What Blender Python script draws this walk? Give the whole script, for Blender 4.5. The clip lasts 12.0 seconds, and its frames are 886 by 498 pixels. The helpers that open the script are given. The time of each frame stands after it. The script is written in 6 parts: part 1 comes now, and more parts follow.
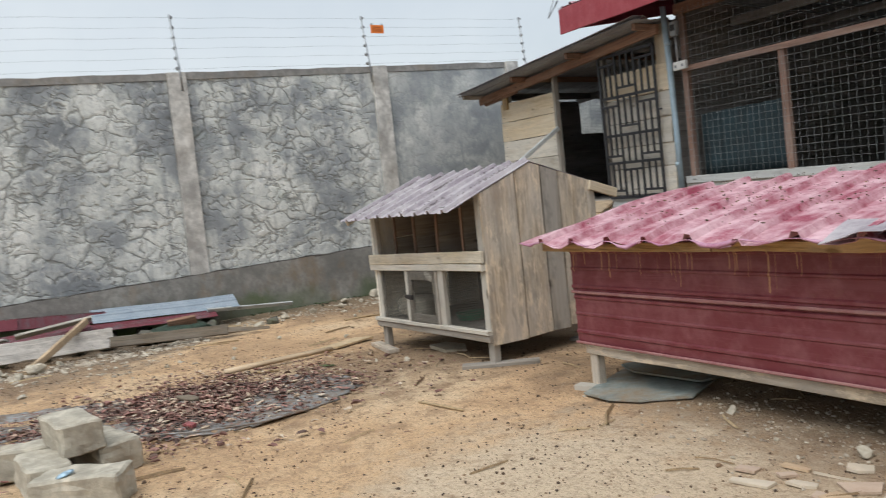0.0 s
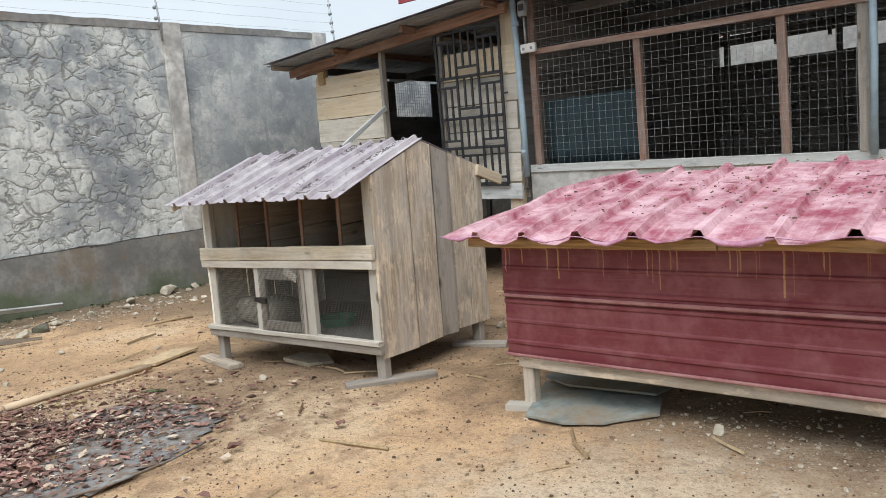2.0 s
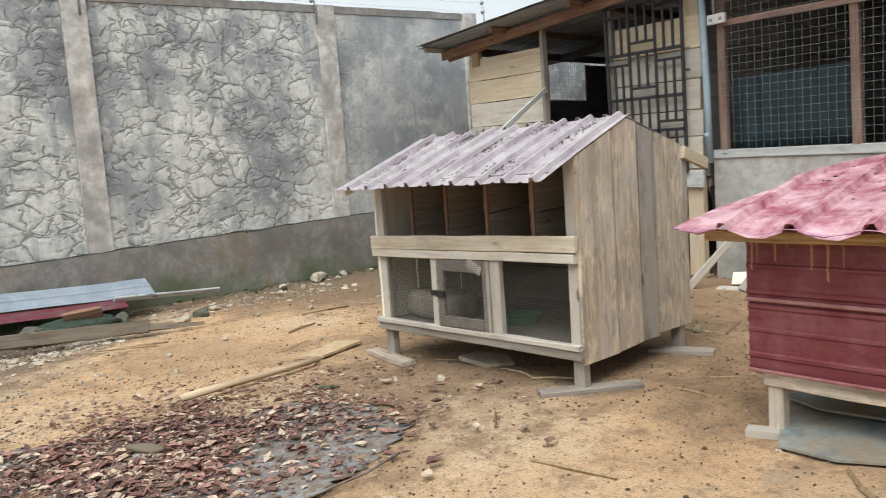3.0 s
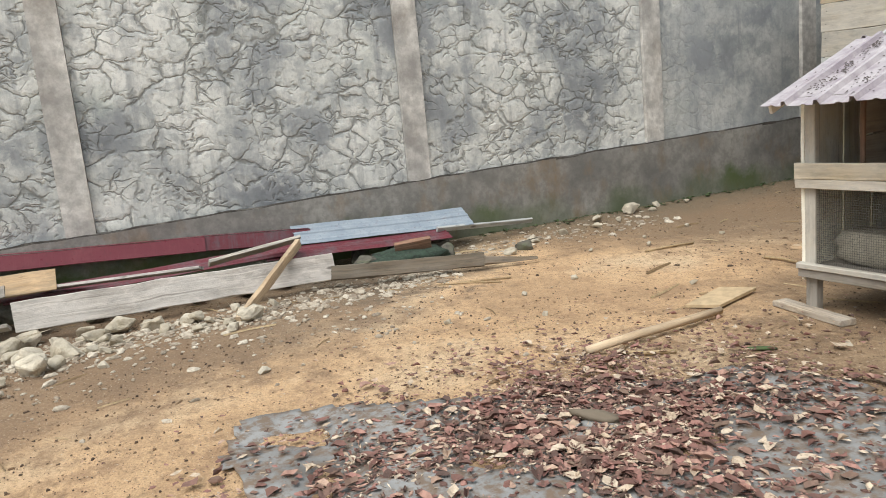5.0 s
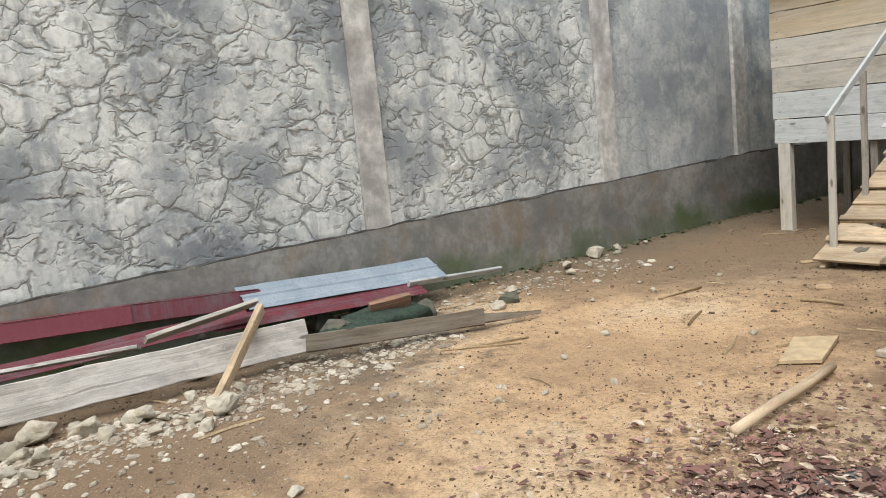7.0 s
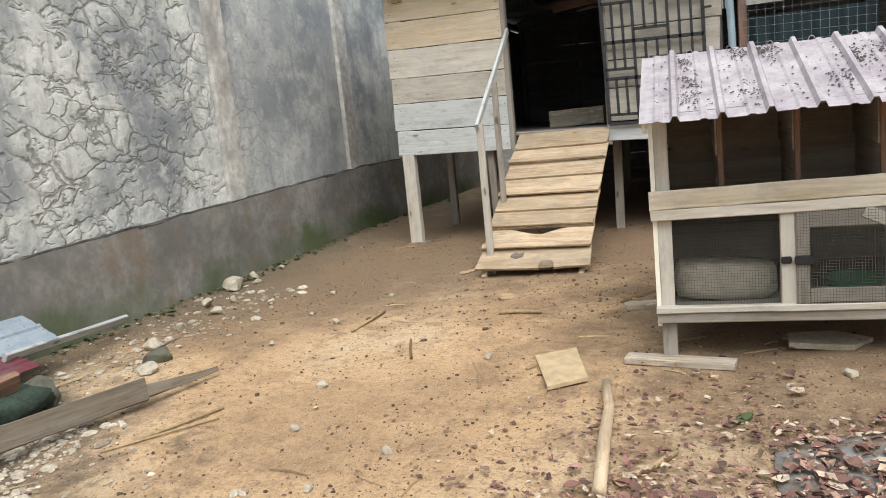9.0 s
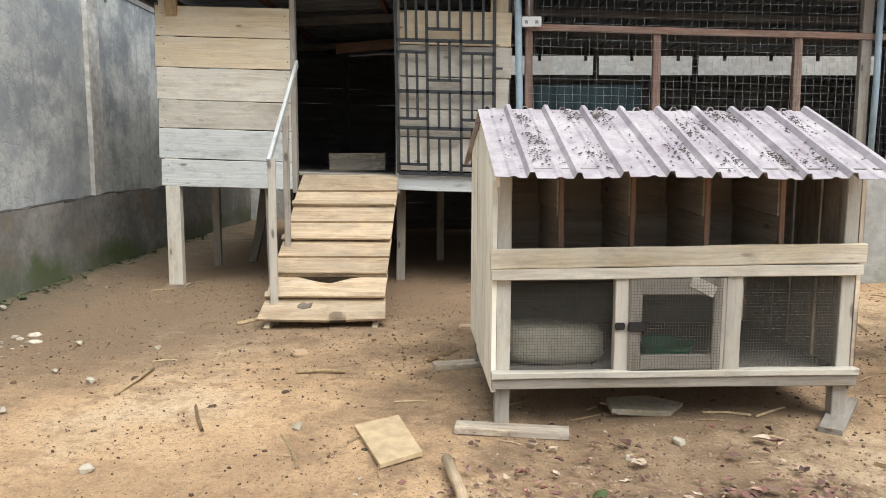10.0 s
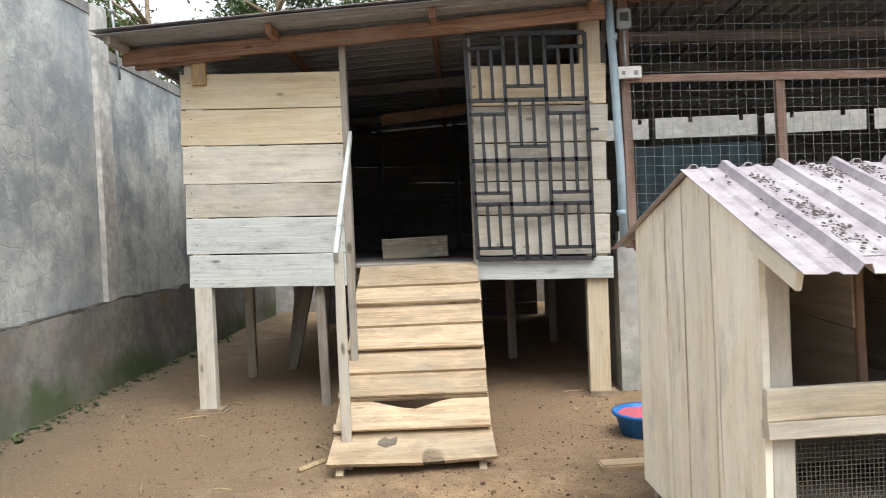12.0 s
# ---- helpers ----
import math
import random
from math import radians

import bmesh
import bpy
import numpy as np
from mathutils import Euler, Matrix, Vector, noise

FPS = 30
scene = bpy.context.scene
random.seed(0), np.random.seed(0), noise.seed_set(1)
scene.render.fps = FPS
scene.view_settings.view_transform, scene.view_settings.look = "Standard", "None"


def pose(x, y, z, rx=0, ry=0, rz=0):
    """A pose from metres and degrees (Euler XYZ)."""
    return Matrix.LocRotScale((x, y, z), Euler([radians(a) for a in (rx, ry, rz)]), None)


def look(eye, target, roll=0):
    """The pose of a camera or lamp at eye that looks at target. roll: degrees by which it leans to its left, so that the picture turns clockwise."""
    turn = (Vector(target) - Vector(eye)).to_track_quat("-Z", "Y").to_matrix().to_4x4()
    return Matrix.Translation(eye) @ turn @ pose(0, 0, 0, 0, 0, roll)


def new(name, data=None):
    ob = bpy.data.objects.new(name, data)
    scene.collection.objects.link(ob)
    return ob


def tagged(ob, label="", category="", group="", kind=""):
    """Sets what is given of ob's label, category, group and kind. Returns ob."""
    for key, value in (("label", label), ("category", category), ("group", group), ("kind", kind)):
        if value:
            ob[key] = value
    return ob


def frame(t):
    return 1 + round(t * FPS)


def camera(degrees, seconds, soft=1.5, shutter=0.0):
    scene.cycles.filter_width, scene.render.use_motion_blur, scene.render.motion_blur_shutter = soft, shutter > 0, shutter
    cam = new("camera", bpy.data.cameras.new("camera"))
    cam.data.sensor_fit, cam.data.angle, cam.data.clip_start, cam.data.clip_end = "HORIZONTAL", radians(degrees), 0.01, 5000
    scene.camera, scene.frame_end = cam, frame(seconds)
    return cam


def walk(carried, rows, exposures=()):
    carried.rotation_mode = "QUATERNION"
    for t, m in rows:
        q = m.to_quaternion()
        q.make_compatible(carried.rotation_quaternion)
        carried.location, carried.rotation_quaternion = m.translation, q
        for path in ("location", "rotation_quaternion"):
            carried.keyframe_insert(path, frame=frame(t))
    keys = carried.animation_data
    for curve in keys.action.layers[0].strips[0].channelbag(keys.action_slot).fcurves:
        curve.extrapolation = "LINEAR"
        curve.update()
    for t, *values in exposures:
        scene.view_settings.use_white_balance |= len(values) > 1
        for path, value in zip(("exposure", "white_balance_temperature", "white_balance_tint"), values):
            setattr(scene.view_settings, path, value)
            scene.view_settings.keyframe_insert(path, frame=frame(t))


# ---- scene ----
cam = camera(61.2, 12.0, soft=0.9, shutter=0.12)
PATH = [
    (0, (0.803, 0.706, 1.315), (-0.934, 1.691, 1.203), -5.9),
    (0.5, (0.493, 0.62, 1.323), (-0.938, 1.994, 1.063), -5.1),
    (1, (0.136, 0.619, 1.346), (-1.291, 1.993, 1.077), -7.6),
    (1.5, (-0.197, 0.591, 1.353), (-1.607, 1.99, 1.118), -6.3),
    (2, (-0.564, 0.555, 1.377), (-1.886, 2.041, 1.172), -4.3),
    (2.5, (-0.926, 0.601, 1.354), (-2.298, 2.047, 1.188), -3.9),
    (3, (-1.297, 0.588, 1.361), (-2.835, 1.85, 1.153), -4.0),
    (3.5, (-1.633, 0.476, 1.374), (-3.31, 1.508, 1.025), -3.7),
    (5.3, (-2.806, -0.069, 1.403), (-4.643, 0.649, 1.071), -5.8),
    (5.5, (-2.967, -0.101, 1.391), (-4.823, 0.577, 1.079), -6.1),
    (6, (-3.354, -0.233, 1.403), (-5.282, 0.258, 1.2), -6.1),
    (6.5, (-3.767, -0.44, 1.365), (-5.572, 0.407, 1.207), -4.2),
    (7, (-4.034, -0.53, 1.386), (-5.671, 0.588, 1.123), -5.8),
    (7.2, (-4.26, -0.57, 1.424), (-5.863, 0.597, 1.159), -7.3),
    (8.8, (-5.318, -0.306, 1.348), (-6.094, 1.505, 1.01), -6.1),
    (9, (-5.468, -0.242, 1.364), (-6.189, 1.595, 1.038), -5.8),
    (9.5, (-5.785, -0.106, 1.367), (-6.009, 1.861, 1.083), -2.6),
    (10, (-6.035, 0.122, 1.361), (-6.063, 2.107, 1.116), 0.2),
    (10.5, (-6.205, 0.491, 1.403), (-6.283, 2.487, 1.301), -2.2),
    (11, (-6.414, 0.827, 1.395), (-6.358, 2.825, 1.314), -2.3),
    (11.5, (-6.592, 1.149, 1.396), (-6.507, 3.144, 1.281), -2.2),
    (12, (-6.735, 1.466, 1.418), (-6.774, 3.466, 1.378), -2.5),
]
walk(cam, [(t, look(eye, target, roll)) for t, eye, target, roll in PATH], exposures=[(0, 0.03, 6150, 10), (0.5, 0.06, 6100, 10), (1.5, 0.25, 6080, 10), (2.5, 0.29, 6150, 10), (3.5, 0.34, 6450, 10), (5.5, 0.32, 6350, 10), (7, 0.33, 6300, 10), (9, 0.42, 6350, 10), (10.5, 0.62, 6300, 10), (12, 0.74, 6300, 10)])

# ---- world and light: an overcast tropical sky ----
world = bpy.data.worlds.new("overcast_sky")
scene.world = world
world.use_nodes = True
wn = world.node_tree
bg = wn.nodes["Background"]
sky = wn.nodes.new("ShaderNodeTexSky")
sky.sky_type, sky.sun_disc = "NISHITA", False
sky.sun_elevation, sky.sun_rotation = radians(58), radians(150)
sky.air_density, sky.dust_density = 1.4, 4.0
cloud_noise = wn.nodes.new("ShaderNodeTexNoise")
cloud_noise.inputs["Scale"].default_value = 2.2
cloud_noise.inputs["Detail"].default_value = 6
cloud_co = wn.nodes.new("ShaderNodeTexCoord")
wn.links.new(cloud_co.outputs["Generated"], cloud_noise.inputs["Vector"])
cloud_ramp = wn.nodes.new("ShaderNodeValToRGB")
cloud_ramp.color_ramp.elements[0].position, cloud_ramp.color_ramp.elements[0].color = 0.3, (0.55, 0.55, 0.55, 1)
cloud_ramp.color_ramp.elements[1].position, cloud_ramp.color_ramp.elements[1].color = 0.7, (0.92, 0.92, 0.92, 1)
wn.links.new(cloud_noise.outputs["Fac"], cloud_ramp.inputs["Fac"])
cloud_mix = wn.nodes.new("ShaderNodeMix")
cloud_mix.data_type = "RGBA"
wn.links.new(cloud_ramp.outputs["Color"], cloud_mix.inputs["Factor"])
wn.links.new(sky.outputs["Color"], cloud_mix.inputs["A"])
cloud_mix.inputs["B"].default_value = (6.9, 7.15, 7.1, 1)
wn.links.new(cloud_mix.outputs["Result"], bg.inputs["Color"])
bg.inputs["Strength"].default_value = 0.12

sun = new("sun", bpy.data.lights.new("sun", "SUN"))
sun.data.energy, sun.data.angle, sun.data.color = 2.4, radians(50), (1.0, 0.96, 0.9)
sun.matrix_world = look((2, -10, 26), (-6, 4, 0))


# ---- materials ----
class Nodes:
    """Short hand for building a procedural material."""

    def __init__(self, name, rough=0.8, metal=0.0):
        self.m = bpy.data.materials.new(name)
        self.m.use_nodes = True
        self.t = self.m.node_tree
        self.b = self.t.nodes["Principled BSDF"]
        self.b.inputs["Roughness"].default_value = rough
        self.b.inputs["Metallic"].default_value = metal
        self.co = self.t.nodes.new("ShaderNodeTexCoord")
        self.ob = self.co.outputs["Object"]
        self.uv = self.co.outputs["UV"]

    def put(self, value, socket):
        if isinstance(value, bpy.types.NodeSocket):
            self.t.links.new(value, socket)
        elif isinstance(value, (tuple, list)) and len(value) == 3 and socket.type == "RGBA":
            socket.default_value = (*value, 1)
        else:
            socket.default_value = value

    def place(self, vec, scale=(1, 1, 1), loc=(0, 0, 0), rot=(0, 0, 0)):
        n = self.t.nodes.new("ShaderNodeMapping")
        self.put(vec, n.inputs["Vector"])
        n.inputs["Scale"].default_value = scale
        n.inputs["Rotation"].default_value = rot
        self.put(loc, n.inputs["Location"])
        return n.outputs["Vector"]

    def noise(self, vec, scale, detail=4, rough=0.55, distort=0.0, color=False):
        n = self.t.nodes.new("ShaderNodeTexNoise")
        self.put(vec, n.inputs["Vector"])
        n.inputs["Scale"].default_value, n.inputs["Detail"].default_value = scale, detail
        n.inputs["Roughness"].default_value, n.inputs["Distortion"].default_value = rough, distort
        return n.outputs["Color" if color else "Fac"]

    def cells(self, vec, scale, feature="F1", out="Distance", random=1.0):
        n = self.t.nodes.new("ShaderNodeTexVoronoi")
        n.feature = feature
        self.put(vec, n.inputs["Vector"])
        n.inputs["Scale"].default_value = scale
        n.inputs["Randomness"].default_value = random
        return n.outputs[out]

    def ramp(self, fac, *stops):
        n = self.t.nodes.new("ShaderNodeValToRGB")
        self.put(fac, n.inputs["Fac"])
        e = n.color_ramp.elements
        while len(e) < len(stops):
            e.new(0.5)
        for i, (p, c) in enumerate(stops):
            e[i].position = p
            e[i].color = (c, c, c, 1) if isinstance(c, (int, float)) else (*c, 1)
        return n.outputs["Color"]

    def mix(self, fac, a, b, mode="MIX"):
        n = self.t.nodes.new("ShaderNodeMix")
        n.data_type, n.blend_type = "RGBA", mode
        self.put(fac, n.inputs["Factor"])
        self.put(a, n.inputs["A"])
        self.put(b, n.inputs["B"])
        return n.outputs["Result"]

    def math(self, op, a, b=0.0, c=0.0):
        n = self.t.nodes.new("ShaderNodeMath")
        n.operation = op
        for v, s in zip((a, b, c), n.inputs):
            self.put(v, s)
        return n.outputs[0]

    def vec(self, op, a, b):
        n = self.t.nodes.new("ShaderNodeVectorMath")
        n.operation = op
        self.put(a, n.inputs[0])
        self.put(b, n.inputs[1])
        return n.outputs["Value" if op in ("DISTANCE", "DOT_PRODUCT") else "Vector"]

    def axis(self, vec, which):
        n = self.t.nodes.new("ShaderNodeSeparateXYZ")
        self.put(vec, n.inputs[0])
        return n.outputs[which]

    def piece(self):
        return self.t.nodes.new("ShaderNodeObjectInfo").outputs["Random"]

    def island(self):
        return self.t.nodes.new("ShaderNodeNewGeometry").outputs["Random Per Island"]

    def world_place(self):
        return self.t.nodes.new("ShaderNodeNewGeometry").outputs["Position"]

    def bump(self, height, strength=0.5, distance=0.01, under=None):
        n = self.t.nodes.new("ShaderNodeBump")
        self.put(height, n.inputs["Height"])
        n.inputs["Strength"].default_value, n.inputs["Distance"].default_value = strength, distance
        if under is not None:
            self.put(under, n.inputs["Normal"])
        return n.outputs["Normal"]

    def done(self, color, normal=None, rough=None):
        self.put(color, self.b.inputs["Base Color"])
        if normal is not None:
            self.put(normal, self.b.inputs["Normal"])
        if rough is not None:
            self.put(rough, self.b.inputs["Roughness"])
        return self.m


def wood(name, light, dark, grey, greyness=0.45, grain=1.0, contrast=1.0, stain=0.0):
    """Sawn timber: grain along the board's u, knots, grey weathering, each board its own tint."""
    n = Nodes(name, 0.85)
    r = n.piece()
    shift = n.math("MULTIPLY", r, 37.0)
    comb = n.t.nodes.new("ShaderNodeCombineXYZ")
    n.put(shift, comb.inputs[0]), n.put(shift, comb.inputs[1])
    uv = n.vec("ADD", n.uv, comb.outputs[0])
    wob = n.noise(n.place(uv, (1.3, 4, 1)), 1.6, 3, color=True)
    uvw = n.vec("ADD", uv, n.vec("MULTIPLY", wob, (0.0, 0.05, 0.0)))
    fine = n.noise(n.place(uvw, (2.2, 70 * grain, 1)), 1.0, 5, 0.65)
    rings = n.noise(n.place(uvw, (0.7, 17 * grain, 1)), 1.0, 3, 0.5, 0.6)
    col = n.mix(n.ramp(rings, (0.32, 0), (0.68, 1)), dark, light)
    col = n.mix(n.ramp(fine, (0.36, 0.8 * contrast), (0.58, 0)), col, tuple(c * 0.45 for c in dark))
    bands = n.noise(n.place(uvw, (0.8, 10.0 * grain, 1), (5, 3, 0)), 1.0, 6, 0.7)
    col = n.mix(n.ramp(bands, (0.40, 0.65 * contrast), (0.53, 0)), col, tuple(c * 0.5 for c in dark))
    weather = n.noise(n.place(uv, (1.1, 3.5, 1)), 1.7, 5, 0.6)
    lo = 0.72 - greyness * 0.62
    col = n.mix(n.ramp(weather, (lo - 0.12, 0), (lo + 0.18, 0.72)), col, grey)
    knots = n.cells(n.place(uvw, (1.5, 4.2, 1)), 1.5)
    col = n.mix(n.ramp(knots, (0.05, 0.85), (0.11, 0)), col, tuple(c * 0.35 for c in dark))
    blot = n.noise(n.place(uv, (1.0, 2.2, 1)), 4.0, 6, 0.75)
    col = n.mix(n.ramp(blot, (0.52, 0), (0.68, 0.7 * contrast)), col, tuple(c * 0.42 for c in grey))
    split = n.noise(n.place(uvw, (0.5, 26, 1), (2, 5, 0)), 1.0, 2, 0.4)
    col = n.mix(n.ramp(split, (0.71, 0), (0.75, 0.75)), col, tuple(c * 0.35 for c in dark))
    if stain:
        peel = n.noise(n.place(uv, (1.0, 2.4, 1), (8, 1, 0)), 3.6, 8, 0.72)
        col = n.mix(n.ramp(peel, (0.53, 0), (0.60, stain)), col, tuple(min(0.85, c * 1.12) for c in light))
        grime = n.noise(n.place(uv, (0.8, 2.6, 1), (1, 7, 0)), 2.6, 8, 0.74)
        col = n.mix(n.ramp(grime, (0.52, 0), (0.62, stain)), col, tuple(c * 0.55 for c in grey))
        pit = n.noise(n.place(uv, (1.0, 3.0, 1), (3, 3, 0)), 24.0, 4, 0.7)
        col = n.mix(n.ramp(pit, (0.62, 0), (0.70, stain)), col, tuple(c * 0.4 for c in dark))
    hsv = n.t.nodes.new("ShaderNodeHueSaturation")
    n.put(col, hsv.inputs["Color"])
    n.put(n.math("MULTIPLY_ADD", r, 0.3, 0.86), hsv.inputs["Value"])
    h = n.math("ADD", n.math("MULTIPLY", fine, 0.7), rings)
    return n.done(hsv.outputs["Color"], n.bump(h, 0.7, 0.006), n.ramp(fine, (0.2, 0.75), (0.8, 0.92)))


WOOD_TAN = wood("tan_sawn_timber", (0.64, 0.535, 0.375), (0.52, 0.415, 0.27), (0.58, 0.525, 0.42), 0.35, 1.0, 0.45)
WOOD_PALE = wood("pale_weathered_timber", (0.60, 0.535, 0.42), (0.39, 0.33, 0.245), (0.56, 0.545, 0.495), 0.6, 1.0, 0.7, 0.3)
WOOD_WASHED = wood("washed_grey_white_timber", (0.50, 0.51, 0.48), (0.32, 0.32, 0.295), (0.53, 0.56, 0.56), 0.75)
WOOD_GREY = wood("grey_weathered_timber", (0.40, 0.35, 0.27), (0.22, 0.18, 0.13), (0.34, 0.32, 0.29), 0.6)
WOOD_HUT = wood("hutch_side_timber", (0.68, 0.57, 0.42), (0.43, 0.34, 0.24), (0.47, 0.43, 0.375), 0.42, 0.8, 1.1, 0.5)
WOOD_CREAM = wood("cream_hutch_timber", (0.90, 0.86, 0.72), (0.76, 0.69, 0.50), (0.85, 0.835, 0.76), 0.5, 1.0, 0.4, 0.45)
WOOD_RAIL = wood("cream_tan_rail_timber", (0.78, 0.69, 0.51), (0.56, 0.45, 0.29), (0.68, 0.64, 0.55), 0.45, 1.0, 0.7, 0.3)
WOOD_RED = wood("reddish_hardwood", (0.34, 0.19, 0.12), (0.20, 0.10, 0.06), (0.28, 0.2, 0.15), 0.3)
# Timber for roofed-in parts: the dimness inside is put into its colour.
WOOD_SHADED = wood("shaded_inner_timber", (0.27, 0.245, 0.22), (0.155, 0.14, 0.125), (0.23, 0.225, 0.22), 0.4)
WOOD_NEW = wood("yellow_fresh_timber", (0.62, 0.43, 0.20), (0.44, 0.27, 0.10), (0.5, 0.4, 0.26), 0.25)
WOOD_CHALKY = wood("chalky_whitewashed_timber", (0.64, 0.605, 0.56), (0.36, 0.325, 0.28), (0.68, 0.655, 0.615), 0.5, 1.6, 1.0, 0.5)
WOOD_NEST = wood("nest_box_timber", (0.42, 0.355, 0.27), (0.28, 0.225, 0.165), (0.36, 0.325, 0.28), 0.4, 1.0, 0.6)
WOOD_BROWN = wood("dark_brown_timber", (0.24, 0.19, 0.13), (0.13, 0.10, 0.065), (0.2, 0.18, 0.15), 0.4)
WOOD_RAMP = wood("worn_ramp_timber", (0.58, 0.44, 0.285), (0.42, 0.305, 0.19), (0.49, 0.41, 0.30), 0.35, 1.0, 0.85, 0.35)
WOOD_PLY = wood("orange_tan_board", (0.60, 0.42, 0.245), (0.46, 0.31, 0.165), (0.5, 0.39, 0.26), 0.35, 0.7, 0.7, 0.5)
WOOD_ROSE = wood("rose_brown_frame_timber", (0.40, 0.26, 0.20), (0.26, 0.15, 0.11), (0.34, 0.27, 0.23), 0.35)


def plain(name, color, rough=0.7, metal=0.0, scale=8.0, spread=0.25, bump=0.15, dirt=None, dirty=0.55, each=False):
    n = Nodes(name, rough, metal)
    a = n.noise(n.ob, scale, 5, 0.6)
    col = n.mix(n.ramp(a, (0.34, 0), (0.66, 1)), tuple(c * (1 - spread) for c in color), tuple(min(1, c * (1 + spread)) for c in color))
    if dirt:
        d = n.noise(n.ob, scale * 0.45, 6, 0.7)
        col = n.mix(n.ramp(d, (dirty, 0), (dirty + 0.18, 0.85)), col, dirt)
    fine = n.noise(n.ob, scale * 9, 4, 0.6)
    if each:
        col = n.mix(n.math("MULTIPLY", n.piece(), 0.4), col, dirt)
    return n.done(col, n.bump(fine, bump, 0.004), n.ramp(a, (0.3, max(0.05, rough - 0.1)), (0.7, min(1, rough + 0.1))))


def stucco():
    """Grey render scored into broken, worm-like cracks, pale and stained in blotches."""
    n = Nodes("crazed_grey_stucco", 0.9)
    p = n.ob
    half = (0.5, 0.5, 0.5)
    warp = n.vec("MULTIPLY", n.vec("SUBTRACT", n.noise(p, 3.6, 4, 0.6, color=True), half), (0.0, 0.27, 0.24))
    q = n.vec("ADD", p, warp)
    q2 = n.vec("ADD", p, n.vec("MULTIPLY", n.vec("SUBTRACT", n.noise(n.place(p, (1, 1, 1), (3, 8, 5)), 7.0, 3, 0.5, color=True), half), (0.0, 0.12, 0.12)))
    thick = n.math("MULTIPLY_ADD", n.noise(n.place(p, (1, 1, 1), (9, 2, 4)), 5.5, 3, 0.6), 0.13, -0.065)
    big = n.math("ADD", n.cells(n.place(q, (0.01, 0.9, 1.3)), 3.5, "DISTANCE_TO_EDGE"), thick)
    small = n.math("ADD", n.cells(n.place(q2, (0.01, 1.0, 1.45), (3.3, 1.7, 0.4)), 5.4, "DISTANCE_TO_EDGE"), thick)
    worm = n.math("ABSOLUTE", n.math("SUBTRACT", n.noise(n.place(q, (0.02, 1.0, 1.6), (1, 6, 2)), 5.0, 2, 0.4), 0.5))
    y = n.axis(p, "Y")
    fade = n.ramp(n.math("MULTIPLY_ADD", y, 0.1, 0.0), (0.55, 1), (0.64, 0.3), (0.8, 0.12))
    m1 = n.ramp(n.noise(p, 3.4, 3, 0.6), (0.42, 0), (0.53, 1))
    m2 = n.ramp(n.noise(n.place(p, (1, 1, 1), (7, 3, 2)), 3.4, 3, 0.6), (0.51, 0), (0.60, 1))
    m3 = n.ramp(n.noise(n.place(p, (1, 1, 1), (2, 9, 6)), 3.6, 3, 0.6), (0.51, 0), (0.60, 1))
    c1 = n.math("MULTIPLY", n.ramp(big, (0.0, 1), (0.016, 0.8), (0.05, 0)), m1)
    c2 = n.math("MULTIPLY", n.ramp(small, (0.0, 1), (0.018, 0.7), (0.055, 0)), m2)
    c3 = n.math("MULTIPLY", n.ramp(worm, (0.0, 1), (0.010, 0.8), (0.03, 0)), m3)
    crack = n.math("MULTIPLY", n.math("MAXIMUM", n.math("MAXIMUM", c1, c2), c3), fade)
    wide1 = n.math("MULTIPLY", n.ramp(big, (0.0, 1), (0.2, 0)), m1)
    wide3 = n.math("MULTIPLY", n.ramp(worm, (0.0, 1), (0.1, 0)), m3)
    soft = n.math("MULTIPLY", n.math("MAXIMUM", wide1, wide3), fade)
    tone = n.noise(p, 0.85, 7, 0.62)
    fleck = n.noise(q, 4.2, 6, 0.66)
    fine = n.noise(p, 17.0, 6, 0.7)
    base = n.ramp(tone, (0.38, (0.19, 0.207, 0.222)), (0.45, (0.33, 0.352, 0.362)), (0.52, (0.57, 0.59, 0.565)), (0.64, (0.74, 0.75, 0.715)))
    base = n.mix(n.ramp(fleck, (0.36, 0.6), (0.48, 0)), base, (0.26, 0.285, 0.30))
    base = n.mix(n.ramp(fleck, (0.54, 0), (0.66, 0.7)), base, (0.73, 0.745, 0.70))
    base = n.mix(n.ramp(fine, (0.38, 0.35), (0.52, 0)), base, (0.245, 0.262, 0.275))
    green = n.noise(n.place(p, (1, 1, 1), (5, 9, 1)), 1.6, 4)
    base = n.mix(n.ramp(green, (0.60, 0), (0.76, 0.25)), base, (0.245, 0.339, 0.285))
    streak = n.noise(n.place(p, (1, 4.0, 0.4)), 1.5, 6, 0.65)
    base = n.mix(n.ramp(streak, (0.53, 0), (0.66, 0.55)), base, (0.225, 0.242, 0.26))
    # Broken darker grey, strongest between y 6.6 and 8.4.
    dark_stretch = n.math("MULTIPLY", n.ramp(n.math("MULTIPLY", y, 0.1), (0.58, 0), (0.66, 1), (0.84, 1), (0.88, 0.3)), n.ramp(n.noise(p, 1.4, 5, 0.65), (0.36, 0.75), (0.64, 0.15)))
    base = n.mix(dark_stretch, base, (0.27, 0.295, 0.315))
    base = n.mix(n.math("MULTIPLY", soft, 0.18), base, (0.26, 0.275, 0.27))
    base = n.mix(n.math("MULTIPLY", crack, 0.62), base, (0.115, 0.12, 0.11))
    height = n.math("SUBTRACT", n.math("MULTIPLY", fleck, 0.5), n.math("ADD", n.math("MULTIPLY", crack, 0.6), n.math("MULTIPLY", soft, 0.6)))
